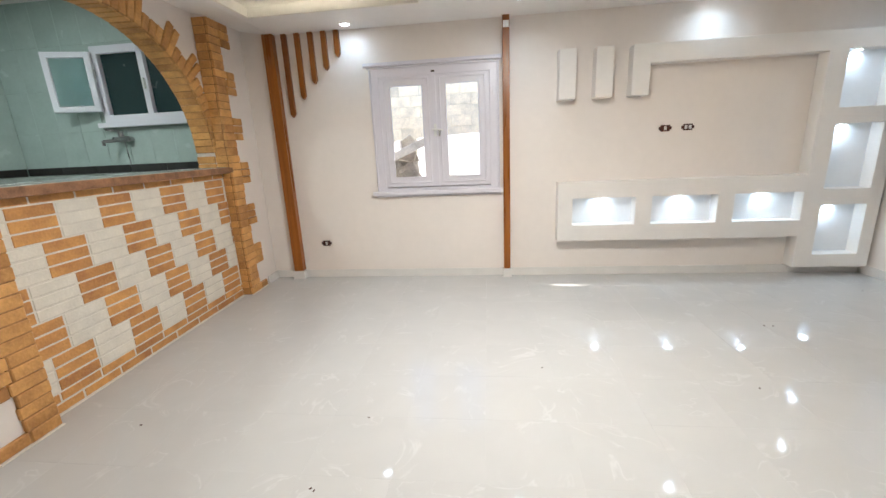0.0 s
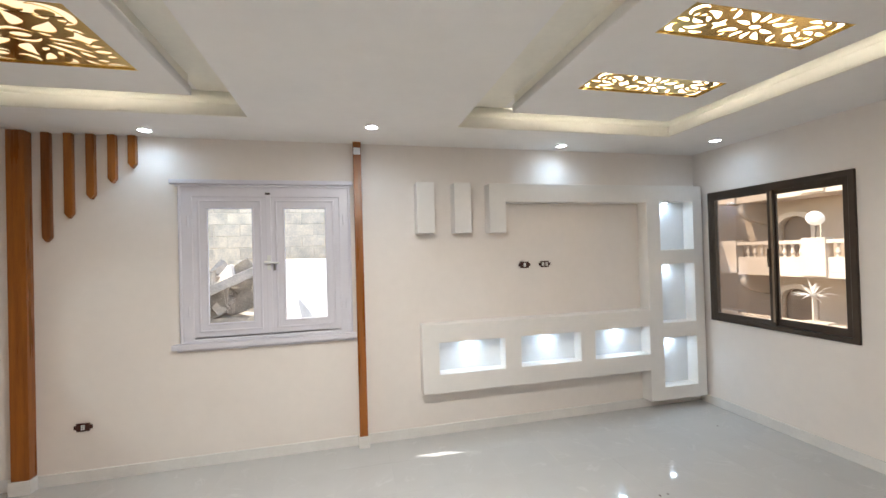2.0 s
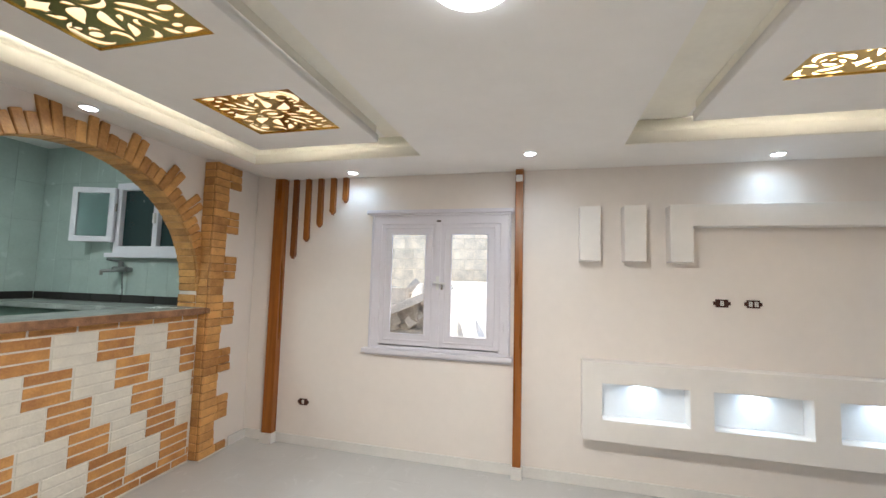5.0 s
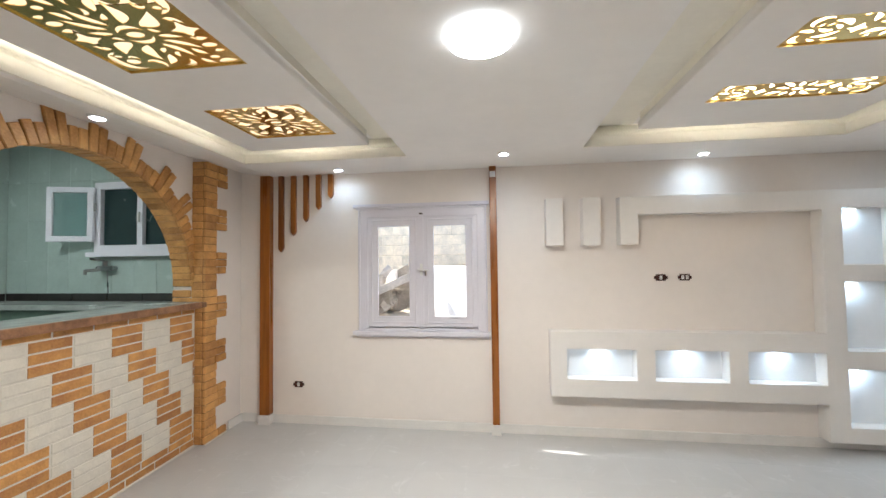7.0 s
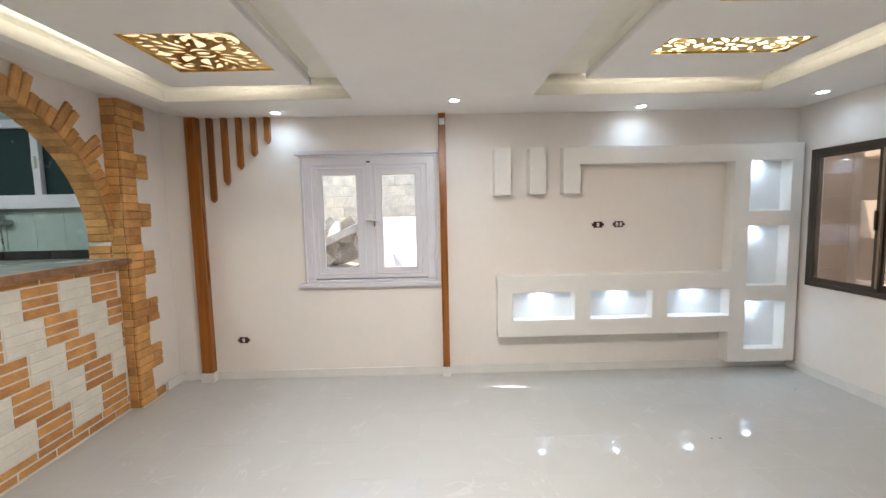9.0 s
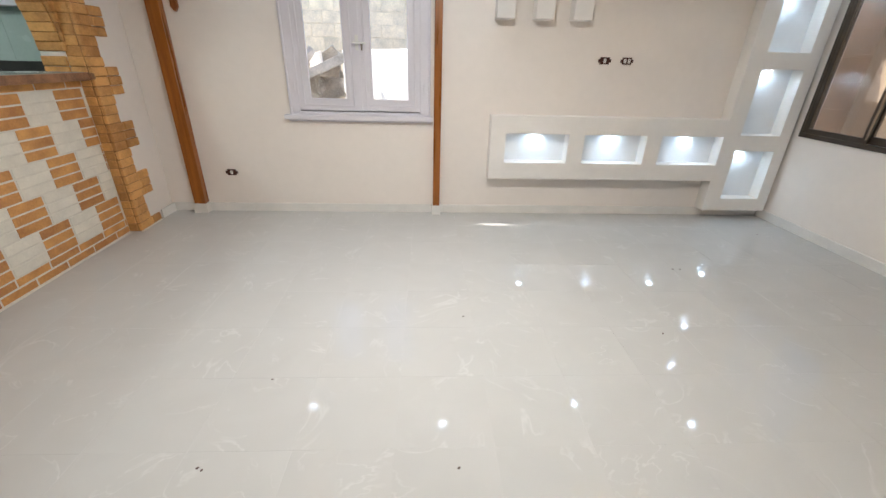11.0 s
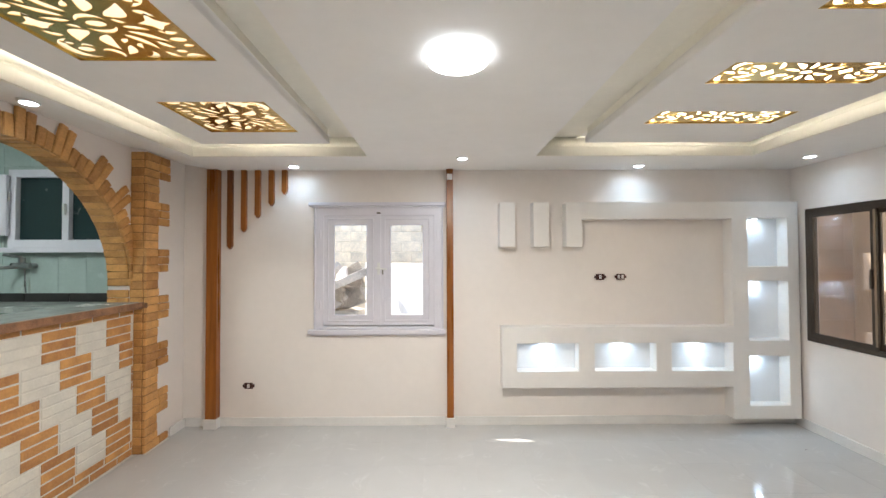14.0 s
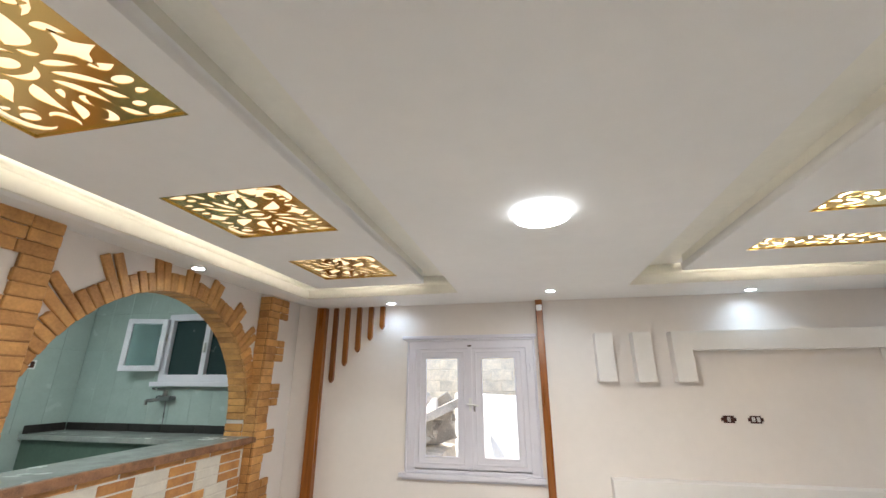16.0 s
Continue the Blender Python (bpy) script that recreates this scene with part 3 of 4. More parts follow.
# ---------- ceiling lamps ----------
dl = root("ceiling_disc_lamp", (*DISC, ZC), "round white flush LED ceiling lamp, lit", "ceiling lamp")
part("rim", disc(*DISC, ZC - 0.030, ZC, 0.136, 0.132, 48), RIMGLOW, dl)
part("diffuser", disc(*DISC, ZC - 0.034, ZC - 0.0295, 0.130, 0.124, 48), DISCGLOW, dl, "glowing diffuser")
for sx, sy in SPOTS:
    sz = ZC + max(0, -1.93 - sx - 0.05) * 0.17
    s = root("recessed_spot", (sx, sy, sz), "small round recessed LED spotlight, lit cool white", "spotlight", group="recessed ceiling spotlights")
    part("rim", disc(sx, sy, sz - 0.008, sz + 0.008, 0.055, 0.048, 28), WHITEPL, s)
    part("lens", disc(sx, sy, sz - 0.0095, sz - 0.0075, 0.040, n=28), SPOTGLOW, s, "glowing lens")

# ---------- gold fretwork light panels ----------


def petal(cx, cy, length, width, ang, bend=0.0, n=9):
    """A leaf from its foot outwards, bent sideways."""
    a = math.radians(ang)
    out = []
    for side in (1, -1):
        for i in range(n + 1):
            t = i / n if side == 1 else 1 - i / n
            if side == -1 and i in (0, n):
                continue
            u = t * length
            v = side * width / 2 * math.sin(math.pi * t ** 0.8) + bend * math.sin(math.pi * t)
            out.append((cx + u * math.cos(a) - v * math.sin(a), cy + u * math.sin(a) + v * math.cos(a)))
    return out


def crescent(cx, cy, r, thick, a0, a1, n=12):
    out = []
    for i in range(n + 1):
        a = math.radians(a0 + (a1 - a0) * i / n)
        out.append((cx + r * math.cos(a), cy + r * math.sin(a)))
    for i in range(1, n):
        t = 1 - i / n
        a = math.radians(a0 + (a1 - a0) * t)
        q = r - thick * math.sin(math.pi * t)
        out.append((cx + q * math.cos(a), cy + q * math.sin(a)))
    return out


def star(cx, cy, rx, ry):
    out = []
    for i in range(4):
        a, b = math.pi / 2 * i, math.pi / 2 * (i + 1)
        p, q = (rx * math.cos(a), ry * math.sin(a)), (rx * math.cos(b), ry * math.sin(b))
        for t in (0, 0.25, 0.5, 0.75):
            k = 1 - 0.36 * math.sin(math.pi * t)
            out.append((cx + k * (p[0] * (1 - t) + q[0] * t), cy + k * (p[1] * (1 - t) + q[1] * t)))
    return out


def oval(cx, cy, rx, ry, n=20):
    return [(cx + rx * math.cos(2 * math.pi * i / n), cy + ry * math.sin(2 * math.pi * i / n)) for i in range(n)]


def inside(p, poly):
    hit = False
    for (x0, y0), (x1, y1) in zip(poly, poly[1:] + poly[:1]):
        if (y0 > p[1]) != (y1 > p[1]) and p[0] < (x1 - x0) * (p[1] - y0) / (y1 - y0) + x0:
            hit = not hit
    return hit


def clear_of(shape, others, gap):
    a = np.array(shape)
    for o in others:
        b = np.array(o)
        if np.hypot(a[:, None, 0] - b[None, :, 0], a[:, None, 1] - b[None, :, 1]).min() < gap or inside(shape[0], o) or inside(o[0], shape):
            return False
    return True


def cut_outs(w, d, leading, gap, sizes, seed, flips=((1, 1), (-1, 1), (1, -1), (-1, -1))):
    """Cut-outs for a panel: the leading motifs, then smaller leaves that follow a scroll round them, repeated by the given flips."""
    kept = []
    rnd = random.Random(seed)

    def place(shape):
        quad = []
        for fx, fy in flips:
            c = [(fx * x, fy * y) for x, y in shape]
            if not any(max(abs(c[0][0] - q[0][0]), abs(c[0][1] - q[0][1])) < 1e-6 and abs(sum(p[0] for p in c) - sum(p[0] for p in q)) < 1e-6 for q in quad):
                quad.append(c)
        if any(abs(x) > w / 2 - 0.012 or abs(y) > d / 2 - 0.012 for x, y in shape):
            return
        for k, q in enumerate(quad):
            if not clear_of(q, kept + quad[:k], gap):
                return
        kept.extend(quad)

    for s in leading:
        if abs(sum(p[0] for p in s)) < 1e-4 and abs(sum(p[1] for p in s)) < 1e-4:
            kept.append(s)
        elif len(flips) == 4 and abs(sum(p[1] for p in s)) < 1e-4:
            kept.extend([s, [(-x, y) for x, y in s]])
        elif abs(sum(p[0] for p in s)) < 1e-4:
            kept.extend([s, [(x, -y) for x, y in s]])
        else:
            place(s)
    for length, width in sizes:
        for _ in range(170):
            x, y = rnd.uniform(0.01, w / 2), rnd.uniform(0.01 if len(flips) == 4 else -d / 2, d / 2)
            swirl = math.degrees(math.atan2(y, x)) + 55 * math.sin(9 * x / w + 5 * y / d) + rnd.uniform(-15, 15)
            if rnd.random() < 0.4:
                place(crescent(x, y, length * 0.45, width * 1.1, swirl, swirl + 210))
            else:
                place(petal(x, y, length, width, swirl, rnd.choice((-1, 1)) * length * 0.10))
    return kept


SQUARE = cut_outs(0.64, 0.58, [oval(0, 0, 0.040, 0.022), crescent(0, 0, 0.068, 0.026, 15, 165), star(0.233, 0.0, 0.072, 0.066),
                               petal(0.084, 0.020, 0.110, 0.026, 14, -0.004), petal(0.076, 0.050, 0.170, 0.032, 34, -0.008), petal(0.046, 0.074, 0.150, 0.036, 58, -0.012),
                               petal(0.072, -0.048, 0.140, 0.062, -38, 0.024), petal(0.020, -0.076, 0.135, 0.056, -76, 0.026),
                               oval(0.252, 0.118, 0.036, 0.018), crescent(0.222, 0.208, 0.064, 0.044, -90, 110),
                               oval(0.205, 0.215, 0.024, 0.014), crescent(0.222, -0.188, 0.082, 0.046, -125, 95), oval(0.208, -0.196, 0.034, 0.022),
                               crescent(0.110, -0.232, 0.042, 0.034, 30, 250), crescent(0.045, 0.238, 0.038, 0.030, -60, 160), petal(-0.020, 0.120, 0.10, 0.036, 110, 0.014)], 0.0065,
                  ((0.110, 0.038), (0.080, 0.032), (0.055, 0.024)), 3, ((1, 1), (-1, -1)))
LONG = cut_outs(0.89, 0.235, [oval(0, 0, 0.030, 0.016), petal(0.044, 0.010, 0.100, 0.024, 10, 0.006), petal(0.040, 0.030, 0.110, 0.028, 34, 0.012), petal(0.012, 0.034, 0.070, 0.028, 72, 0.008),
                              star(0.192, -0.010, 0.046, 0.044), petal(0.060, -0.034, 0.100, 0.032, -22, 0.016), petal(0.022, -0.036, 0.066, 0.026, -66, 0.008),
                              crescent(0.185, 0.072, 0.036, 0.028, -40, 200), crescent(0.205, -0.076, 0.030, 0.022, 150, 390), petal(0.235, 0.020, 0.110, 0.030, 24, 0.018),
                              petal(0.245, -0.018, 0.115, 0.028, -20, -0.016), crescent(0.375, 0.064, 0.040, 0.030, -80, 150), crescent(0.385, -0.066, 0.038, 0.028, -150, 80), star(0.395, 0.0, 0.030, 0.024)], 0.0085,
                ((0.080, 0.024), (0.055, 0.019), (0.036, 0.015)), 5, ((1, 1), (-1, -1)))


def gold_panel(x0, y0, x1, y1, shapes, kind):
    cx, cy, w, d = (x0 + x1) / 2, (y0 + y1) / 2, x1 - x0, y1 - y0
    p = root("gold_light_panel", (cx, cy, ISLE), f"{kind} gold fretwork ceiling light panel with warm light behind", "light panel", group=f"{kind} gold ceiling panels")
    outlines = [rect(-w / 2 + 0.002, -d / 2 + 0.002, w / 2 - 0.002, d / 2 - 0.002)] + shapes
    part("fretwork", plate_at(outlines, 0.004, (cx, cy, ISLE + 0.006), Matrix()), GOLD, p, "polished gold cut-out sheet")
    part("diffuser", box(x0 + 0.001, x1 - 0.001, y0 + 0.001, y1 - 0.001, ISLE + 0.026, ISLE + 0.030), PANELGLOW if kind == "square" else NARROWGLOW, p, "glowing warm diffuser")
    bm = bmesh.new()
    for a in ((x0 + 0.0005, x0 + 0.007, y0 + 0.0005, y1 - 0.0005), (x1 - 0.007, x1 - 0.0005, y0 + 0.0005, y1 - 0.0005), (x0 + 0.007, x1 - 0.007, y0 + 0.0005, y0 + 0.007), (x0 + 0.007, x1 - 0.007, y1 - 0.007, y1 - 0.0005)):
        add_box(bm, *a, ISLE + 0.0, ISLE + 0.0055)
    part("edge_bead", bm, GOLD, p)


for g in GOLDS:
    gold_panel(*g, SQUARE, "square")
for g in GOLDR:
    gold_panel(*g, LONG, "narrow")

# ---------- brick bar, pillars and arch ----------
S0, S1 = ARCH_Y - ARCH_R, ARCH_Y + ARCH_R
bar = root("brick_bar", (XP, ARCH_Y, 0), "kitchen bar faced with tan and white bricks in a stepped pattern", "bar counter", kind="structure")
part("backing", box(XP - 0.15, XP - 0.0028, S0 + 0.012, S1 - 0.012, 0.002, 1.232), MORTAR, bar)
JOINT, ROWH, LEN = 0.010, 0.0708, 0.2645
rng = random.Random(4)


def course(z, h, cuts, colours):
    for (a, b), c in zip(zip(cuts, cuts[1:]), colours):
        if b - a > 0.02:
            piece("brick", (0.022, b - a - JOINT, h - JOINT), c, (XP - 0.011 + rng.uniform(-0.0015, 0.0015), (a + b) / 2, z + h / 2), bar, 0.003)


def cuts_from(first):
    c = [first]
    while c[0] > S0 + 0.012:
        c.insert(0, c[0] - LEN)
    c = [max(v, S0 + 0.012) for v in c if v > S0 - LEN]
    while c[-1] < S1 - 0.012:
        c.append(c[-1] + LEN)
    return [min(v, S1 - 0.012) for v in c]


for k, off in ((0, 0.10), (1, -0.03)):
    cu = cuts_from(3.10 + off)
    course(0.004 + k * 0.0615, 0.0615, cu, [RED] * len(cu))
for g in range(5):                       # five stepped groups of three courses, from the top down
    first = 3.335 + 0.1345 * g
    for r in range(3):
        cu = cuts_from(first)
        cols = []
        for a, b in zip(cu, cu[1:]):
            n = math.floor(((a + b) / 2 - first) / LEN)
            cols.append(RED if n % 2 == 0 else WHITEB)
        course(0.127 + (4 - g) * 3 * ROWH + (2 - r) * ROWH, ROWH, cu, cols)
cu = cuts_from(3.47)
course(0.127 + 15 * ROWH, 0.052, cu, [RED] * len(cu))

part("floor_joint", box(XP - 0.02, XP + 0.012, S0 + 0.012, S1 - 0.012, 0.0, 0.006, 0.002), MORTAR, bar, "white grout line along the floor")
top = root("bar_worktop", (XP - 0.2, ARCH_Y, 1.235), "grey marble bar top with a rough brown front edge", "worktop")
part("slab", box(XP - 0.36, XF - 0.045, S0 + 0.018, S1 - 0.018, 1.245, 1.298, 0.006), GREYTOP, top)
part("front_edge", box(XF - 0.045, XF - 0.012, S0 + 0.012, S1 - 0.004, 1.240, 1.296, 0.012), BROWNEDGE, top, "rough brown edge strip")
part("end_knob", box(XF - 0.03, XF + 0.006, S1 - 0.03, S1 + 0.012, 1.245, 1.292, 0.014), BROWNEDGE, top, "worn rounded end of the edge strip")

PH, ZP = 0.0700, 2.594
for inner, way, nm in ((S1 - 0.006, 1, "north"), (S0 + 0.006, -1, "south")):
    pil = root("brick_pillar", (XF, inner + way * 0.08, 0), "tan brick corner pillar with toothed edge bricks", "pillar", group="brick pillars beside the arch", kind="structure")
    a, b = sorted((inner + way * 0.005, inner + way * 0.16))
    part("mortar_bed", box(XA + 0.003, XF - 0.006, a, b, 0.002, ZP - 0.004), DARKMORT, pil)
    part("floor_joint", box(XF - 0.01, XF + 0.012, min(inner, inner + way * 0.31), max(inner, inner + way * 0.31), 0.0, 0.006, 0.002), MORTAR, pil, "white grout line along the floor")
    n = int(ZP / PH)
    for i in range(n):
        z = ZP - (i + 0.5) * PH
        if z < 0.02:
            continue
        long = i % 6 in (0, 1, 2) or i == n - 1
        end = (0.31 if long else 0.165) + rng.uniform(-0.007, 0.007)
        edges = [0, end] if not long else [0, 0.165 + rng.uniform(-0.02, 0.03), end]
        for k, (p, q) in enumerate(zip(edges, edges[1:])):
            out = XF + rng.uniform(-0.004, 0.004)
            piece("brick", (0.026, q - p - 0.004, PH - 0.005), TAN, (out - 0.013, inner + way * (p + q) / 2, z), pil, 0.005)
        side = out - 0.028 - rng.uniform(0, 0.004)          # the brick that faces the reveal
        piece("brick", (side - XA - 0.002, 0.03, PH - 0.005), TAN, ((side + XA) / 2, inner + way * (0.013 + rng.uniform(-0.003, 0.003)), z), pil, 0.005)
        if 1.27 < z < SPRING:            # bricks on the jamb, running into the wall
            piece("brick", (WT - 0.004, 0.016, PH - 0.005), TAN, (XA - WT / 2, inner - way * 0.003, z), pil, 0.004)

arch = root("brick_arch", (XA, ARCH_Y, SPRING), "tan brick arch with uneven radiating bricks over the bar", "arch", kind="structure")
NB = 50
LONGER = {10: 0.13, 11: 0.14, 14: 0.12, 15: 0.13, 19: 0.10, 20: 0.11, 23: 0.05, 24: 0.06, 27: 0.10, 28: 0.11, 32: 0.15, 33: 0.16, 37: 0.16, 38: 0.17, 42: 0.05}
step = math.pi / NB
XAF = XA + 0.022
for i in range(NB):
    a = (i + 0.5) * step
    deep = 0.125 + 0.02 * i / NB + LONGER.get(i, 0) + rng.uniform(-0.009, 0.009)
    room = min(deep, (2.632 - SPRING) / max(0.05, math.sin(a)) - ARCH_R + 0.016)
    room = min(room, (ARCH_R + 0.0) / max(0.05, abs(math.cos(a))) - ARCH_R + 0.016 + 0.02)
    r0 = ARCH_R - 0.016
    rm = r0 + room / 2
    if room > 0.03:
        wide = 2 * (r0 + 0.03) * math.tan(step / 2) - 0.004
        piece("brick", (0.026, round(room, 2), wide), TAN, (XAF - 0.010 + rng.uniform(-0.004, 0.005), ARCH_Y + rm * math.cos(a), SPRING + rm * math.sin(a)), arch, 0.005, (math.degrees(a), 0, 0))
    rr = ARCH_R - 0.007 + rng.uniform(-0.002, 0.002)
    piece("brick", (WT - 0.004, 0.016, round(2 * rr * math.tan(step / 2) - 0.004, 3)), TAN, (XA - WT / 2, ARCH_Y + rr * math.cos(a), SPRING + rr * math.sin(a)), arch, 0.004, (math.degrees(a), 0, 0))
bed = [(ARCH_Y + (ARCH_R + 0.08) * math.cos(math.pi * i / 40), SPRING + (ARCH_R + 0.08) * math.sin(math.pi * i / 40)) for i in range(41)]
bed += [(ARCH_Y + (ARCH_R - 0.006) * math.cos(math.pi * i / 40), SPRING + (ARCH_R - 0.006) * math.sin(math.pi * i / 40)) for i in range(40, -1, -1)]
part("mortar_bed", plate_at([bed], 0.014, (XA + 0.001, 0, 0), ALONG_Y), DARKMORT, arch)
soff = [(ARCH_Y + (ARCH_R - 0.0) * math.cos(math.pi * i / 40), SPRING + (ARCH_R - 0.0) * math.sin(math.pi * i / 40)) for i in range(41)]
soff += [(ARCH_Y + (ARCH_R - 0.005) * math.cos(math.pi * i / 40), SPRING + (ARCH_R - 0.005) * math.sin(math.pi * i / 40)) for i in range(40, -1, -1)]
part("soffit_bed", plate_at([soff], WT - 0.004, (XA - WT + 0.002, 0, 0), ALONG_Y), DARKMORT, arch)

# ---------- kitchen behind the arch ----------
KX = XA - WT
kwin = (-3.53, -2.66, 1.84, 2.42)
kn = part("kitchen_wall_north", plate_at([rect(KW - 0.1, 0, KX, 3.0), rect(kwin[0], kwin[2], kwin[1], kwin[3])], 0.2, (0, KN + 0.008, 0), ALONG_X), MINTG)
tagged(kn, "mint green glazed tile kitchen wall with a window", "wall", kind="structure")
kw = part("kitchen_wall_west", box(KW - 0.2, KW - 0.008, -1.0, KN + 0.008, 0, 3.0), MINTG)
tagged(kw, "mint green glazed tile kitchen wall", "wall", kind="structure")
tagged(part("kitchen_wall_south", box(KW - 0.2, KX + 0.2, -1.2, -1.0, 0, 3.0), MINTG), "mint green kitchen wall", "wall", kind="structure")
tagged(part("kitchen_ceiling", box(KW - 0.2, KX + 0.1, -1.2, KN + 0.2, 2.9, 3.0), CEIL), "off-white kitchen ceiling", "ceiling", kind="structure")
tagged(part("kitchen_floor", box(KW - 0.2, KX + 0.06, -1.2, KN + 0.2, -0.2, -0.0005), GROUT), "pale tiled kitchen floor", "floor", kind="structure")
TW, TH = 0.25, 0.40
for i in range(9):
    for j in range(4):
        xa, za = KW + i * TW, 1.30 + j * TH
        xb, zb = min(xa + TW, KX), za + TH
        if xb - xa < 0.03 or (xb > kwin[0] - 0.02 and xa < kwin[1] + 0.02 and zb > kwin[2] - 0.02 and za < kwin[3] + 0.02):
            continue
        piece("tile", (xb - xa - 0.002, 0.008, TH - 0.002), MINT, ((xa + xb) / 2, KN + 0.004, (za + zb) / 2), kn, 0.001)
for i in range(12):
    for j in range(4):
        yb = KN - i * TW
        piece("tile", (0.008, TW - 0.002, TH - 0.002), MINT, (KW - 0.004, yb - TW / 2, 1.30 + (j + 0.5) * TH), kw, 0.001)
kt = part("kitchen_worktop", box(KW + 0.001, KX - 0.001, KN - 0.42, KN - 0.001, 1.24, 1.285, 0.004), GREYTOP)
tagged(kt, "grey marble kitchen worktop along the tiled wall", "worktop")
kc = part("kitchen_base_unit", box(KW + 0.002, KX - 0.002, KN - 0.38, KN - 0.002, 0.0, 1.239), GREENB)
tagged(kc, "dark green base below the kitchen worktop", "cabinet")
up = root("black_upstand", (-3.6, KN, 1.285), "black tile upstand along the kitchen worktop", "upstand")
x = KW + 0.014
while x < KX - 0.02:
    q = min(x + 0.40, KX - 0.004)
    piece("tile", (q - x - 0.006, 0.012, 0.075), BLACKT, ((x + q) / 2, KN - 0.007, 1.3235), up, 0.003)
    x = q
piece("tile", (0.012, 0.38, 0.075), BLACKT, (KW + 0.007, KN - 0.205, 1.3235), up, 0.003)

kwf = root("window_3", (-3.1, KN, 1.84), "white framed kitchen window with one leaf open inwards", "window", kind="structure")
part("window_frame", ring(kwin[0] - 0.05, kwin[1] + 0.05, kwin[2] - 0.07, kwin[3] + 0.05, 0.07, KN - 0.03, KN + 0.10, 0.005), WHITEP, kwf)
part("mullion", box(-3.095, -3.035, KN - 0.03, KN + 0.06, kwin[2] - 0.01, kwin[3] + 0.01, 0.004), WHITEP, kwf)
part("window_sill", box(kwin[0] - 0.10, kwin[1] + 0.10, KN - 0.07, KN, kwin[2] - 0.115, kwin[2] - 0.07, 0.005), WHITEP, kwf)
for a, b in ((kwin[0] + 0.01, -3.09), (-3.04, kwin[1] - 0.01)):
    part("pane", box(a, b, KN + 0.012, KN + 0.018, kwin[2] - 0.02, kwin[3] - 0.005), DARKGL, kwf, "glass pane with the dark teal view outside put into its colour")
part("handle", box(-3.075, -3.055, KN - 0.055, KN - 0.03, 2.06, 2.16, 0.004), WHITEPL, kwf)
lf = part("open_leaf", ring(0, 0.41, 0, 0.54, 0.055, -0.02, 0.02, 0.005), WHITEP, kwf)
part("pane", box(0.05, 0.36, -0.003, 0.003, 0.05, 0.49), FROST, lf, "frosted glass pane")
lf.matrix_basis = pose(kwin[0] - 0.02, KN - 0.055, 1.875, 0, 0, 180 + 17)
part("hinge", rod((kwin[0] - 0.02, KN - 0.05, 2.18), (kwin[0] - 0.02, KN - 0.05, 2.26), 0.01), CHROME, kwf)
tap = root("wall_tap", (-3.425, KN, 1.62), "chrome wall mixer tap over the kitchen worktop", "tap")
part("tap_body", join(rod((-3.505, KN - 0.05, 1.61), (-3.345, KN - 0.05, 1.61), 0.027, 16), rod((-3.495, KN - 0.05, 1.61), (-3.495, KN, 1.61), 0.024, 16), rod((-3.355, KN - 0.05, 1.61), (-3.355, KN, 1.61), 0.024, 16)), DULLCHROME, tap)
part("lever", join(rod((-3.425, KN - 0.05, 1.62), (-3.425, KN - 0.05, 1.685), 0.024, 14), rod((-3.425, KN - 0.05, 1.685), (-3.525, KN - 0.11, 1.705), 0.011)), DULLCHROME, tap)
part("spout", join(rod((-3.445, KN - 0.05, 1.60), (-3.545, KN - 0.14, 1.590), 0.016, 12), rod((-3.545, KN - 0.14, 1.598), (-3.545, KN - 0.14, 1.55), 0.015, 12)), DULLCHROME, tap)
part("hose", rod((-3.405, KN - 0.045, 1.60), (-3.405, KN - 0.03, 1.365), 0.006), DULLCHROME, tap)
kl = root("kitchen_ceiling_lamp", (-3.5, 2.2, 2.9), "round white kitchen ceiling lamp, lit", "ceiling lamp")
part("rim", disc(-3.5, 2.2, 2.87, 2.9, 0.17, 0.165, 40), WHITEPL, kl)
part("diffuser", disc(-3.5, 2.2, 2.855, 2.871, 0.155, 0.15, 40), DISCGLOW, kl, "glowing diffuser")
ks = root("kitchen_socket", (KW, 3.27, 1.935), "white rimmed dark socket plate on the kitchen tiles", "socket")
part("plate", box(KW + 0.0005, KW + 0.010, 3.195, 3.345, 1.89, 1.98, 0.004), WHITEPL, ks)
inset = part("insert", box(KW + 0.010, KW + 0.013, 3.212, 3.328, 1.905, 1.965, 0.001), BROWNPL, ks, "dark insert")
part("switch", box(KW + 0.013, KW + 0.016, 3.25, 3.29, 1.918, 1.952, 0.001), WHITEPL, inset, "small white switch")

# the arch wall stands two degrees out of square
SKEW = Matrix.Translation((XF, 3.63, 0)) @ Matrix.Rotation(radians(2), 4, "Z") @ Matrix.Translation((-XF, -3.63, 0))
for ob in list(scene.objects):
    if ob.parent is None and (ob.name.startswith(("wall_west", "brick_bar", "brick_pillar", "brick_arch", "bar_worktop"))):
        ob.matrix_basis = SKEW @ ob.matrix_basis

# ---------- outside ----------
ground = part("ground", box(-60, 60, YN + 0.45, 120, -4.3, -4.0), SAND)
tagged(ground, "sandy ground between the houses", "ground", kind="structure")
ground2 = part("ground_east", box(XE + 0.4, 60, -60, YN + 0.45, -4.3, -4.0), SAND)
tagged(ground2, "sandy ground of the street", "ground", kind="structure")

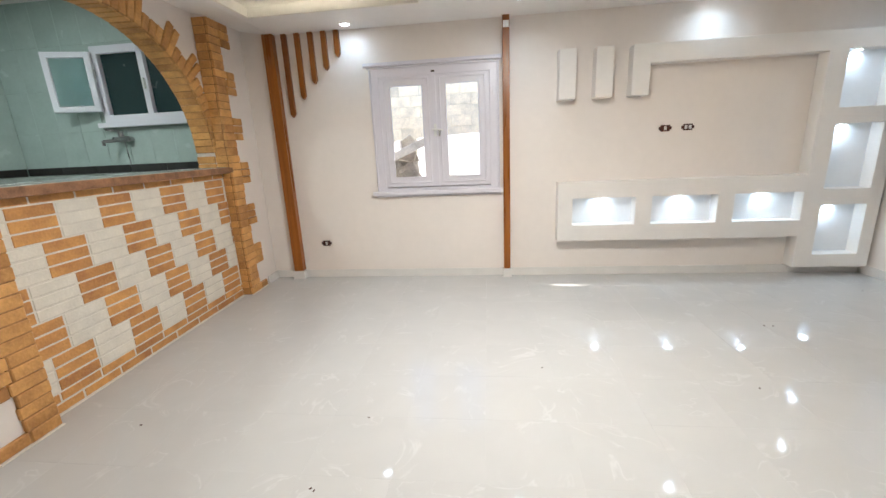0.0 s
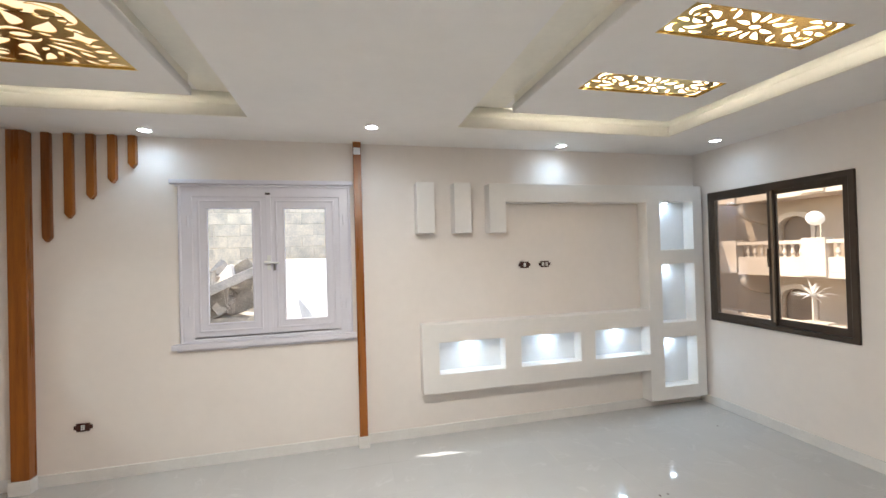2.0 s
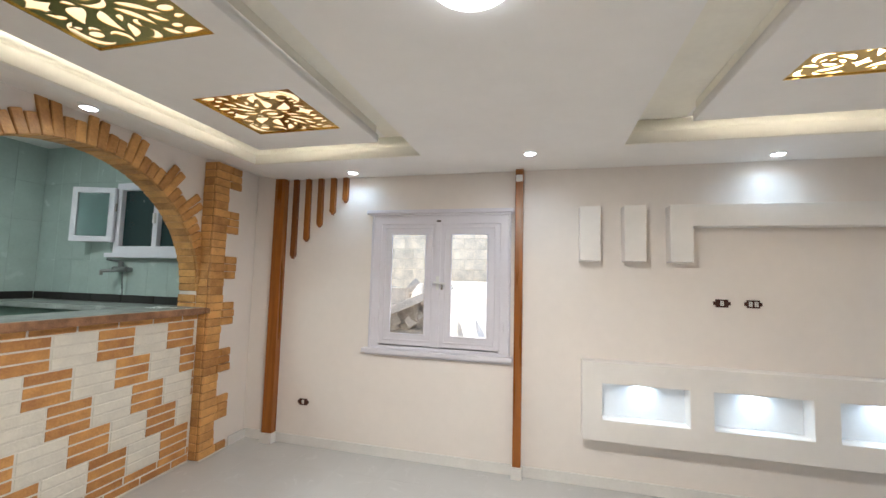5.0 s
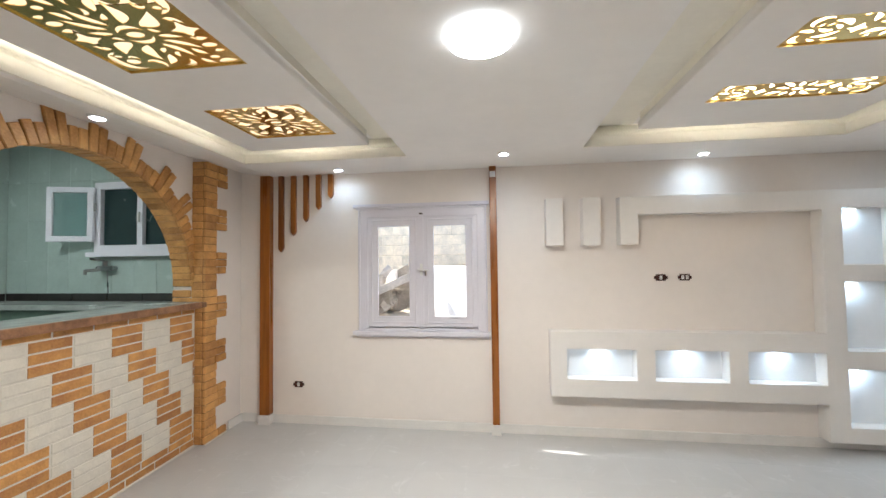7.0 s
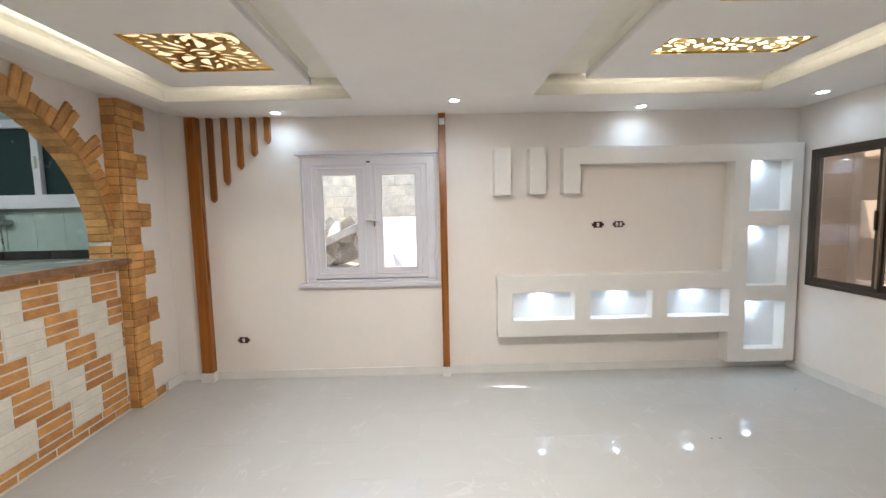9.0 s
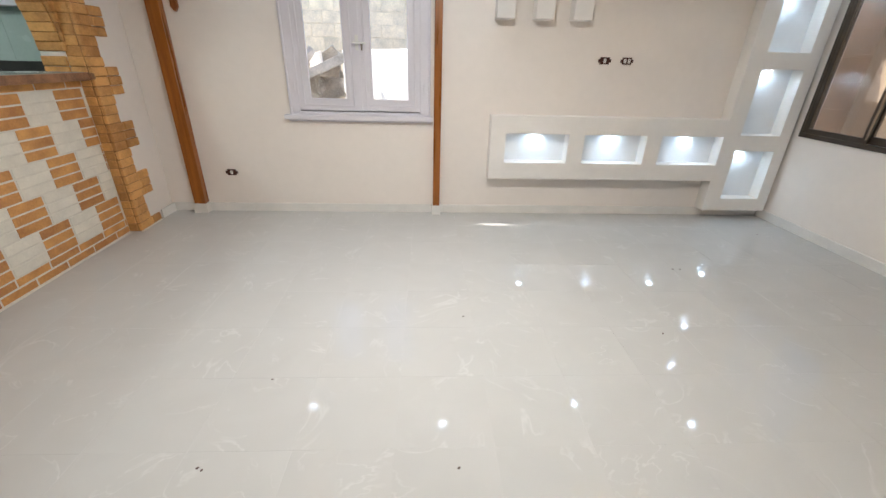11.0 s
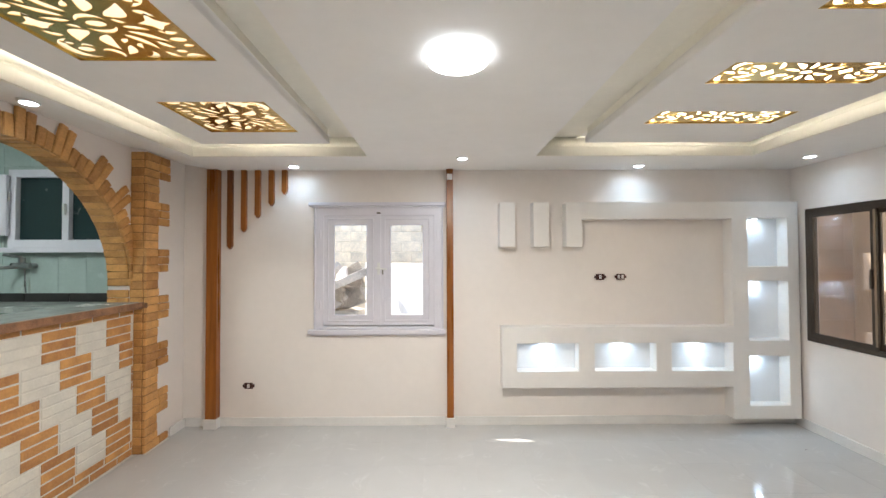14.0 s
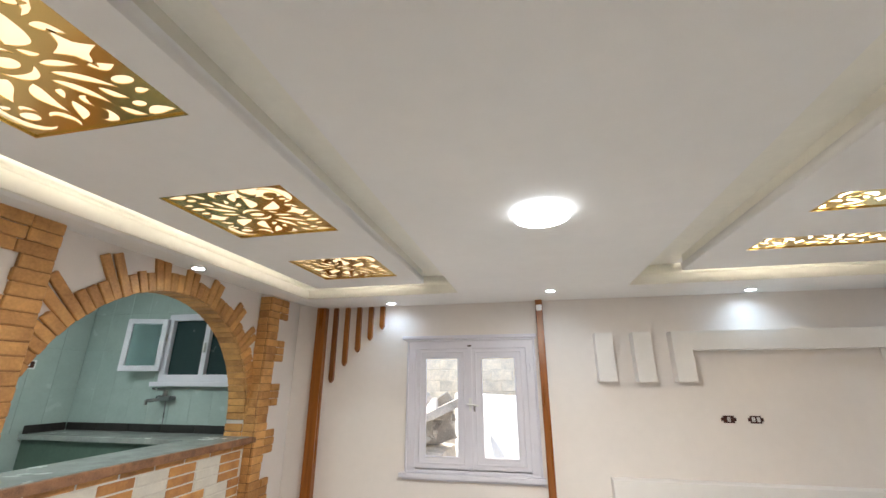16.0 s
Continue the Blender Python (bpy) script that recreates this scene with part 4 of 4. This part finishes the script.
FX = 15.0
house = root("apartment_building", (FX, 11, -4), "peach rendered apartment building with arched openings and balustrades", "building")
holes = []
arches = []
for zz in (-4.3, -1.7, 0.75, 3.2):
    for yc in (4.6, 7.9, 11.18):
        r = 0.52
        o = [(yc - r, zz + 0.05), (yc + r, zz + 0.05)] + [(yc + r * math.cos(math.pi * i / 12), zz + 1.35 + 0.42 * math.sin(math.pi * i / 12)) for i in range(13)]
        arches.append((yc, zz, o))
part("wall", plate_at([rect(-6, -4.4, 26, 7)] + [a[2] for a in arches], 0.35, (FX, 0, 0), ALONG_Y), STONE, house)
part("roof", box(FX - 0.4, FX + 6, -6.4, 26.4, 7.0, 7.3), PALE, house)
for yc, zz, o in arches:
    w = part("window", box(FX + 0.25, FX + 0.30, yc - 0.6, yc + 0.6, zz, zz + 1.9), SHADEW, house, "dark arched window")
    big = [(yc + (y - yc) * 1.22, zz + 0.05 + (z - zz - 0.05) * 1.09) for y, z in o]
    part("surround", plate_at([big, o], 0.06, (FX - 0.06, 0, 0), ALONG_Y), PALE, w)
baluster = None
for zz in (-1.95, 0.55, 3.05):
    bal = part("balcony", box(FX - 1.2, FX, 1.0, 12.86, zz, zz + 0.18, 0.02), PALE, house)
    part("parapet_base", box(FX - 1.2, FX - 1.05, 1.0, 12.86, zz + 0.18, zz + 0.62, 0.01), PALE, bal)
    part("rail", box(FX - 1.24, FX - 1.0, 1.0, 12.86, zz + 1.02, zz + 1.14, 0.02), PALE, bal)
    for yc in (5.4, 12.05):
        prof = [(FX - 1.1, zz - 0.002), (FX - 0.002, zz - 0.002), (FX - 0.002, zz - 0.75)] + [(FX - 0.1 - 1.0 * math.sin(k * 0.26), zz - 0.7 + 0.55 * (1 - math.cos(k * 0.26))) for k in range(7)]
        part("bracket", plate_at([prof], 0.22, (0, yc, 0), ALONG_X), PALE, bal)
    for yc in (3.0, 6.4, 9.8, 12.54):
        part("pedestal", box(FX - 1.28, FX - 0.95, yc - 0.32, yc + 0.32, zz + 0.05, zz + 1.2, 0.02), PALE, bal)
    y = 3.5
    while y < 12.2:
        if min(abs(y - yc) for yc in (3.0, 6.4, 9.8, 12.54)) > 0.42:
            if baluster is None:
                bm = bmesh.new()
                prof = ((0.055, 0), (0.03, 0.05), (0.065, 0.14), (0.03, 0.28), (0.05, 0.36), (0.055, 0.40))
                for (r0, h0), (r1, h1) in zip(prof, prof[1:]):
                    bmesh.ops.create_cone(bm, cap_ends=False, segments=8, radius1=r0, radius2=r1, depth=h1 - h0, matrix=Matrix.Translation((0, 0, (h0 + h1) / 2)))
                baluster = bpy.data.meshes.new("baluster")
                bm.to_mesh(baluster)
                bm.free()
                baluster.materials.append(PALE)
            ob = new("baluster", baluster)
            ob.matrix_basis = pose(FX - 1.12, y, zz + 0.62)
            under(ob, bal)
        y += 0.24
side = root("side_building", (11.5, 14.6, -4), "brown rendered building side wall with shallow string courses", "building")
part("wall", box(7.5, FX - 0.002, 14.4, 14.85, -4.0, 6.9), BROWNR, side)
part("roof", box(7.3, FX - 0.41, 14.2, 15.05, 6.9, 7.1), PALE, side)
for zz in (-1.9, -0.7, 0.15, 1.0, 1.85, 2.7, 4.1):
    part("string_course", box(7.5, FX - 0.05, 14.35, 14.402, zz, zz + 0.10, 0.01), BROWNR, side)
dish = root("satellite_dish", (FX - 1.3, 9.62, 1.9), "round white satellite dish on the balcony rail", "satellite dish")
bm = bmesh.new()
bmesh.ops.create_uvsphere(bm, u_segments=20, v_segments=10, radius=0.27)
bmesh.ops.delete(bm, geom=[v for v in bm.verts if v.co.z > -0.09], context="VERTS")
bmesh.ops.transform(bm, matrix=pose(FX - 1.35, 9.62, 2.36, 0, 70, 20), verts=bm.verts[:])
part("reflector", bm, LIME, dish).modifiers.new("wall", "SOLIDIFY").thickness = 0.02
part("mast", rod((FX - 1.2, 9.62, 1.68), (FX - 1.2, 9.62, 2.36), 0.02), CHROME, dish)

# a dry spiky plant on the lower balcony
plant = root("balcony_plant", (FX - 1.12, 9.95, -0.8), "pale dry spiky plant on the balcony rail", "plant")
part("stem", rod((FX - 1.12, 9.95, -0.82), (FX - 1.12, 9.95, 0.0), 0.03), PALE, plant)
for k in range(34):
    az, el, ln = rng.uniform(0, 6.283), rng.uniform(-0.5, 1.3), rng.uniform(0.30, 0.68)
    tip = Vector((math.cos(az) * math.cos(el), math.sin(az) * math.cos(el), math.sin(el))) * ln
    foot = Vector((FX - 1.12, 9.95, 0.0))
    side = tip.cross(Vector((0, 0, 1))).normalized() * 0.022
    mid = foot + tip * 0.55 + Vector((0, 0, 0.05))
    bm = bmesh.new()
    v = [bm.verts.new(p) for p in (foot - side * 0.5, foot + side * 0.5, mid + side, foot + tip, mid - side, mid + Vector((0, 0, 0.012)))]
    for f in ((0, 1, 5), (1, 2, 5), (2, 3, 5), (3, 4, 5), (4, 0, 5)):
        bm.faces.new([v[i] for i in f])
    part("leaf", bm, LIME, plant)

nb = root("neighbour_wall", (0, 8.4, -4), "unrendered pale stone block wall of the neighbouring house", "wall", kind="structure")
part("core", box(-6.2, 2.3, 8.383, 8.7, -4.0, 2.72), BLOCK, nb)
for j in range(21):
    for i in range(11):
        xa = -3.6 + i * 0.41 - (0.2 if j % 2 else 0)
        z = -1.6 + j * 0.205
        piece("block", (0.40, 0.05, 0.195), BLOCK, (xa + 0.2, 8.40 + rng.uniform(-0.006, 0.006), z), nb, 0.008)
bm = box(-1.25, 1.25, -0.1, 0.1, -4.0, 1.57, 0.03)
bmesh.ops.transform(bm, matrix=pose(-0.27, 6.7, 0, 0, 0, -52), verts=bm.verts[:])
lw = part("limewashed_wall", bm, LIME)
tagged(lw, "sunlit white limewashed low wall", "wall", kind="structure")
heap = root("rubble_slab", (-1.3, 6.6, -4), "broken plaster slabs leaning on the neighbouring wall", "rubble")
for k in range(40):
    bm = box(-0.5, 0.5, -0.05, 0.05, -0.3, 0.3, 0.02)
    for v in bm.verts:
        v.co += Vector((rng.uniform(-0.08, 0.08), rng.uniform(-0.03, 0.03), rng.uniform(-0.08, 0.08)))
    s = rng.uniform(0.22, 0.55)
    px = rng.uniform(-2.5, -1.15)
    pz = 1.02 + 0.5 * (px + 2.5) / 1.35 - rng.uniform(0, 0.6)
    bmesh.ops.transform(bm, matrix=pose(px, 6.75 + rng.uniform(-0.2, 0.4), pz, rng.uniform(-40, 40), rng.uniform(-45, 10), rng.uniform(-40, 40)) @ Matrix.Scale(s, 4), verts=bm.verts[:])
    part("broken_slab", bm, RUBBLE, heap)
bm = box(-0.85, 0.85, -0.2, 0.2, -0.06, 0.06, 0.015)
bmesh.ops.transform(bm, matrix=pose(-1.55, 6.55, 1.16, 0, -24, 8), verts=bm.verts[:])
part("broken_slab", bm, RUBBLE, heap)
part("heap_base", box(-3.4, -1.05, 6.5, 7.6, -4.0, 0.80, 0.25), RUBBLE, heap)

# ---------- floor tiles ----------
P = 0.41
for i in range(-6, 11):
    for j in range(-10, 9):
        xa, ya = 0.155 + i * P, 0.97 + j * P
        xb, yb = min(xa + P, XE), min(ya + P, YN)
        xa, ya = max(xa, XP - 0.03), max(ya, YS)
        if xb - xa > 0.03 and yb - ya > 0.03:
            piece("tile", (xb - xa - 0.0010, yb - ya - 0.0010, 0.012), TILE, ((xa + xb) / 2, (ya + yb) / 2, -0.006 + rng.uniform(-0.0003, 0.0003)), floor, 0.0004)

# small chips of dirt left on the tiles
bm = bmesh.new()
for k, (dx, dy) in enumerate(((-0.47, 1.78), (-0.59, 1.31), (-0.57, 1.30), (-0.65, 1.02), (-1.71, 1.66), (0.51, 2.31), (1.68, 2.13), (2.20, 2.94), (2.26, 2.94), (1.16, 1.06), (0.41, 1.29), (3.43, 3.65), (1.44, 1.11), (3.78, 2.65))):
    h = 0.004 + 0.003 * rng.random()
    bmesh.ops.create_icosphere(bm, subdivisions=1, radius=h, matrix=pose(dx, dy, 0.001, 0, 0, 40 * k) @ Matrix.Diagonal((1.6, 1.0, 0.5, 1)))
tagged(part("floor_chips", bm, BROWNPL), "small dark chips of dirt lying on the floor tiles", "debris", kind="stuff")
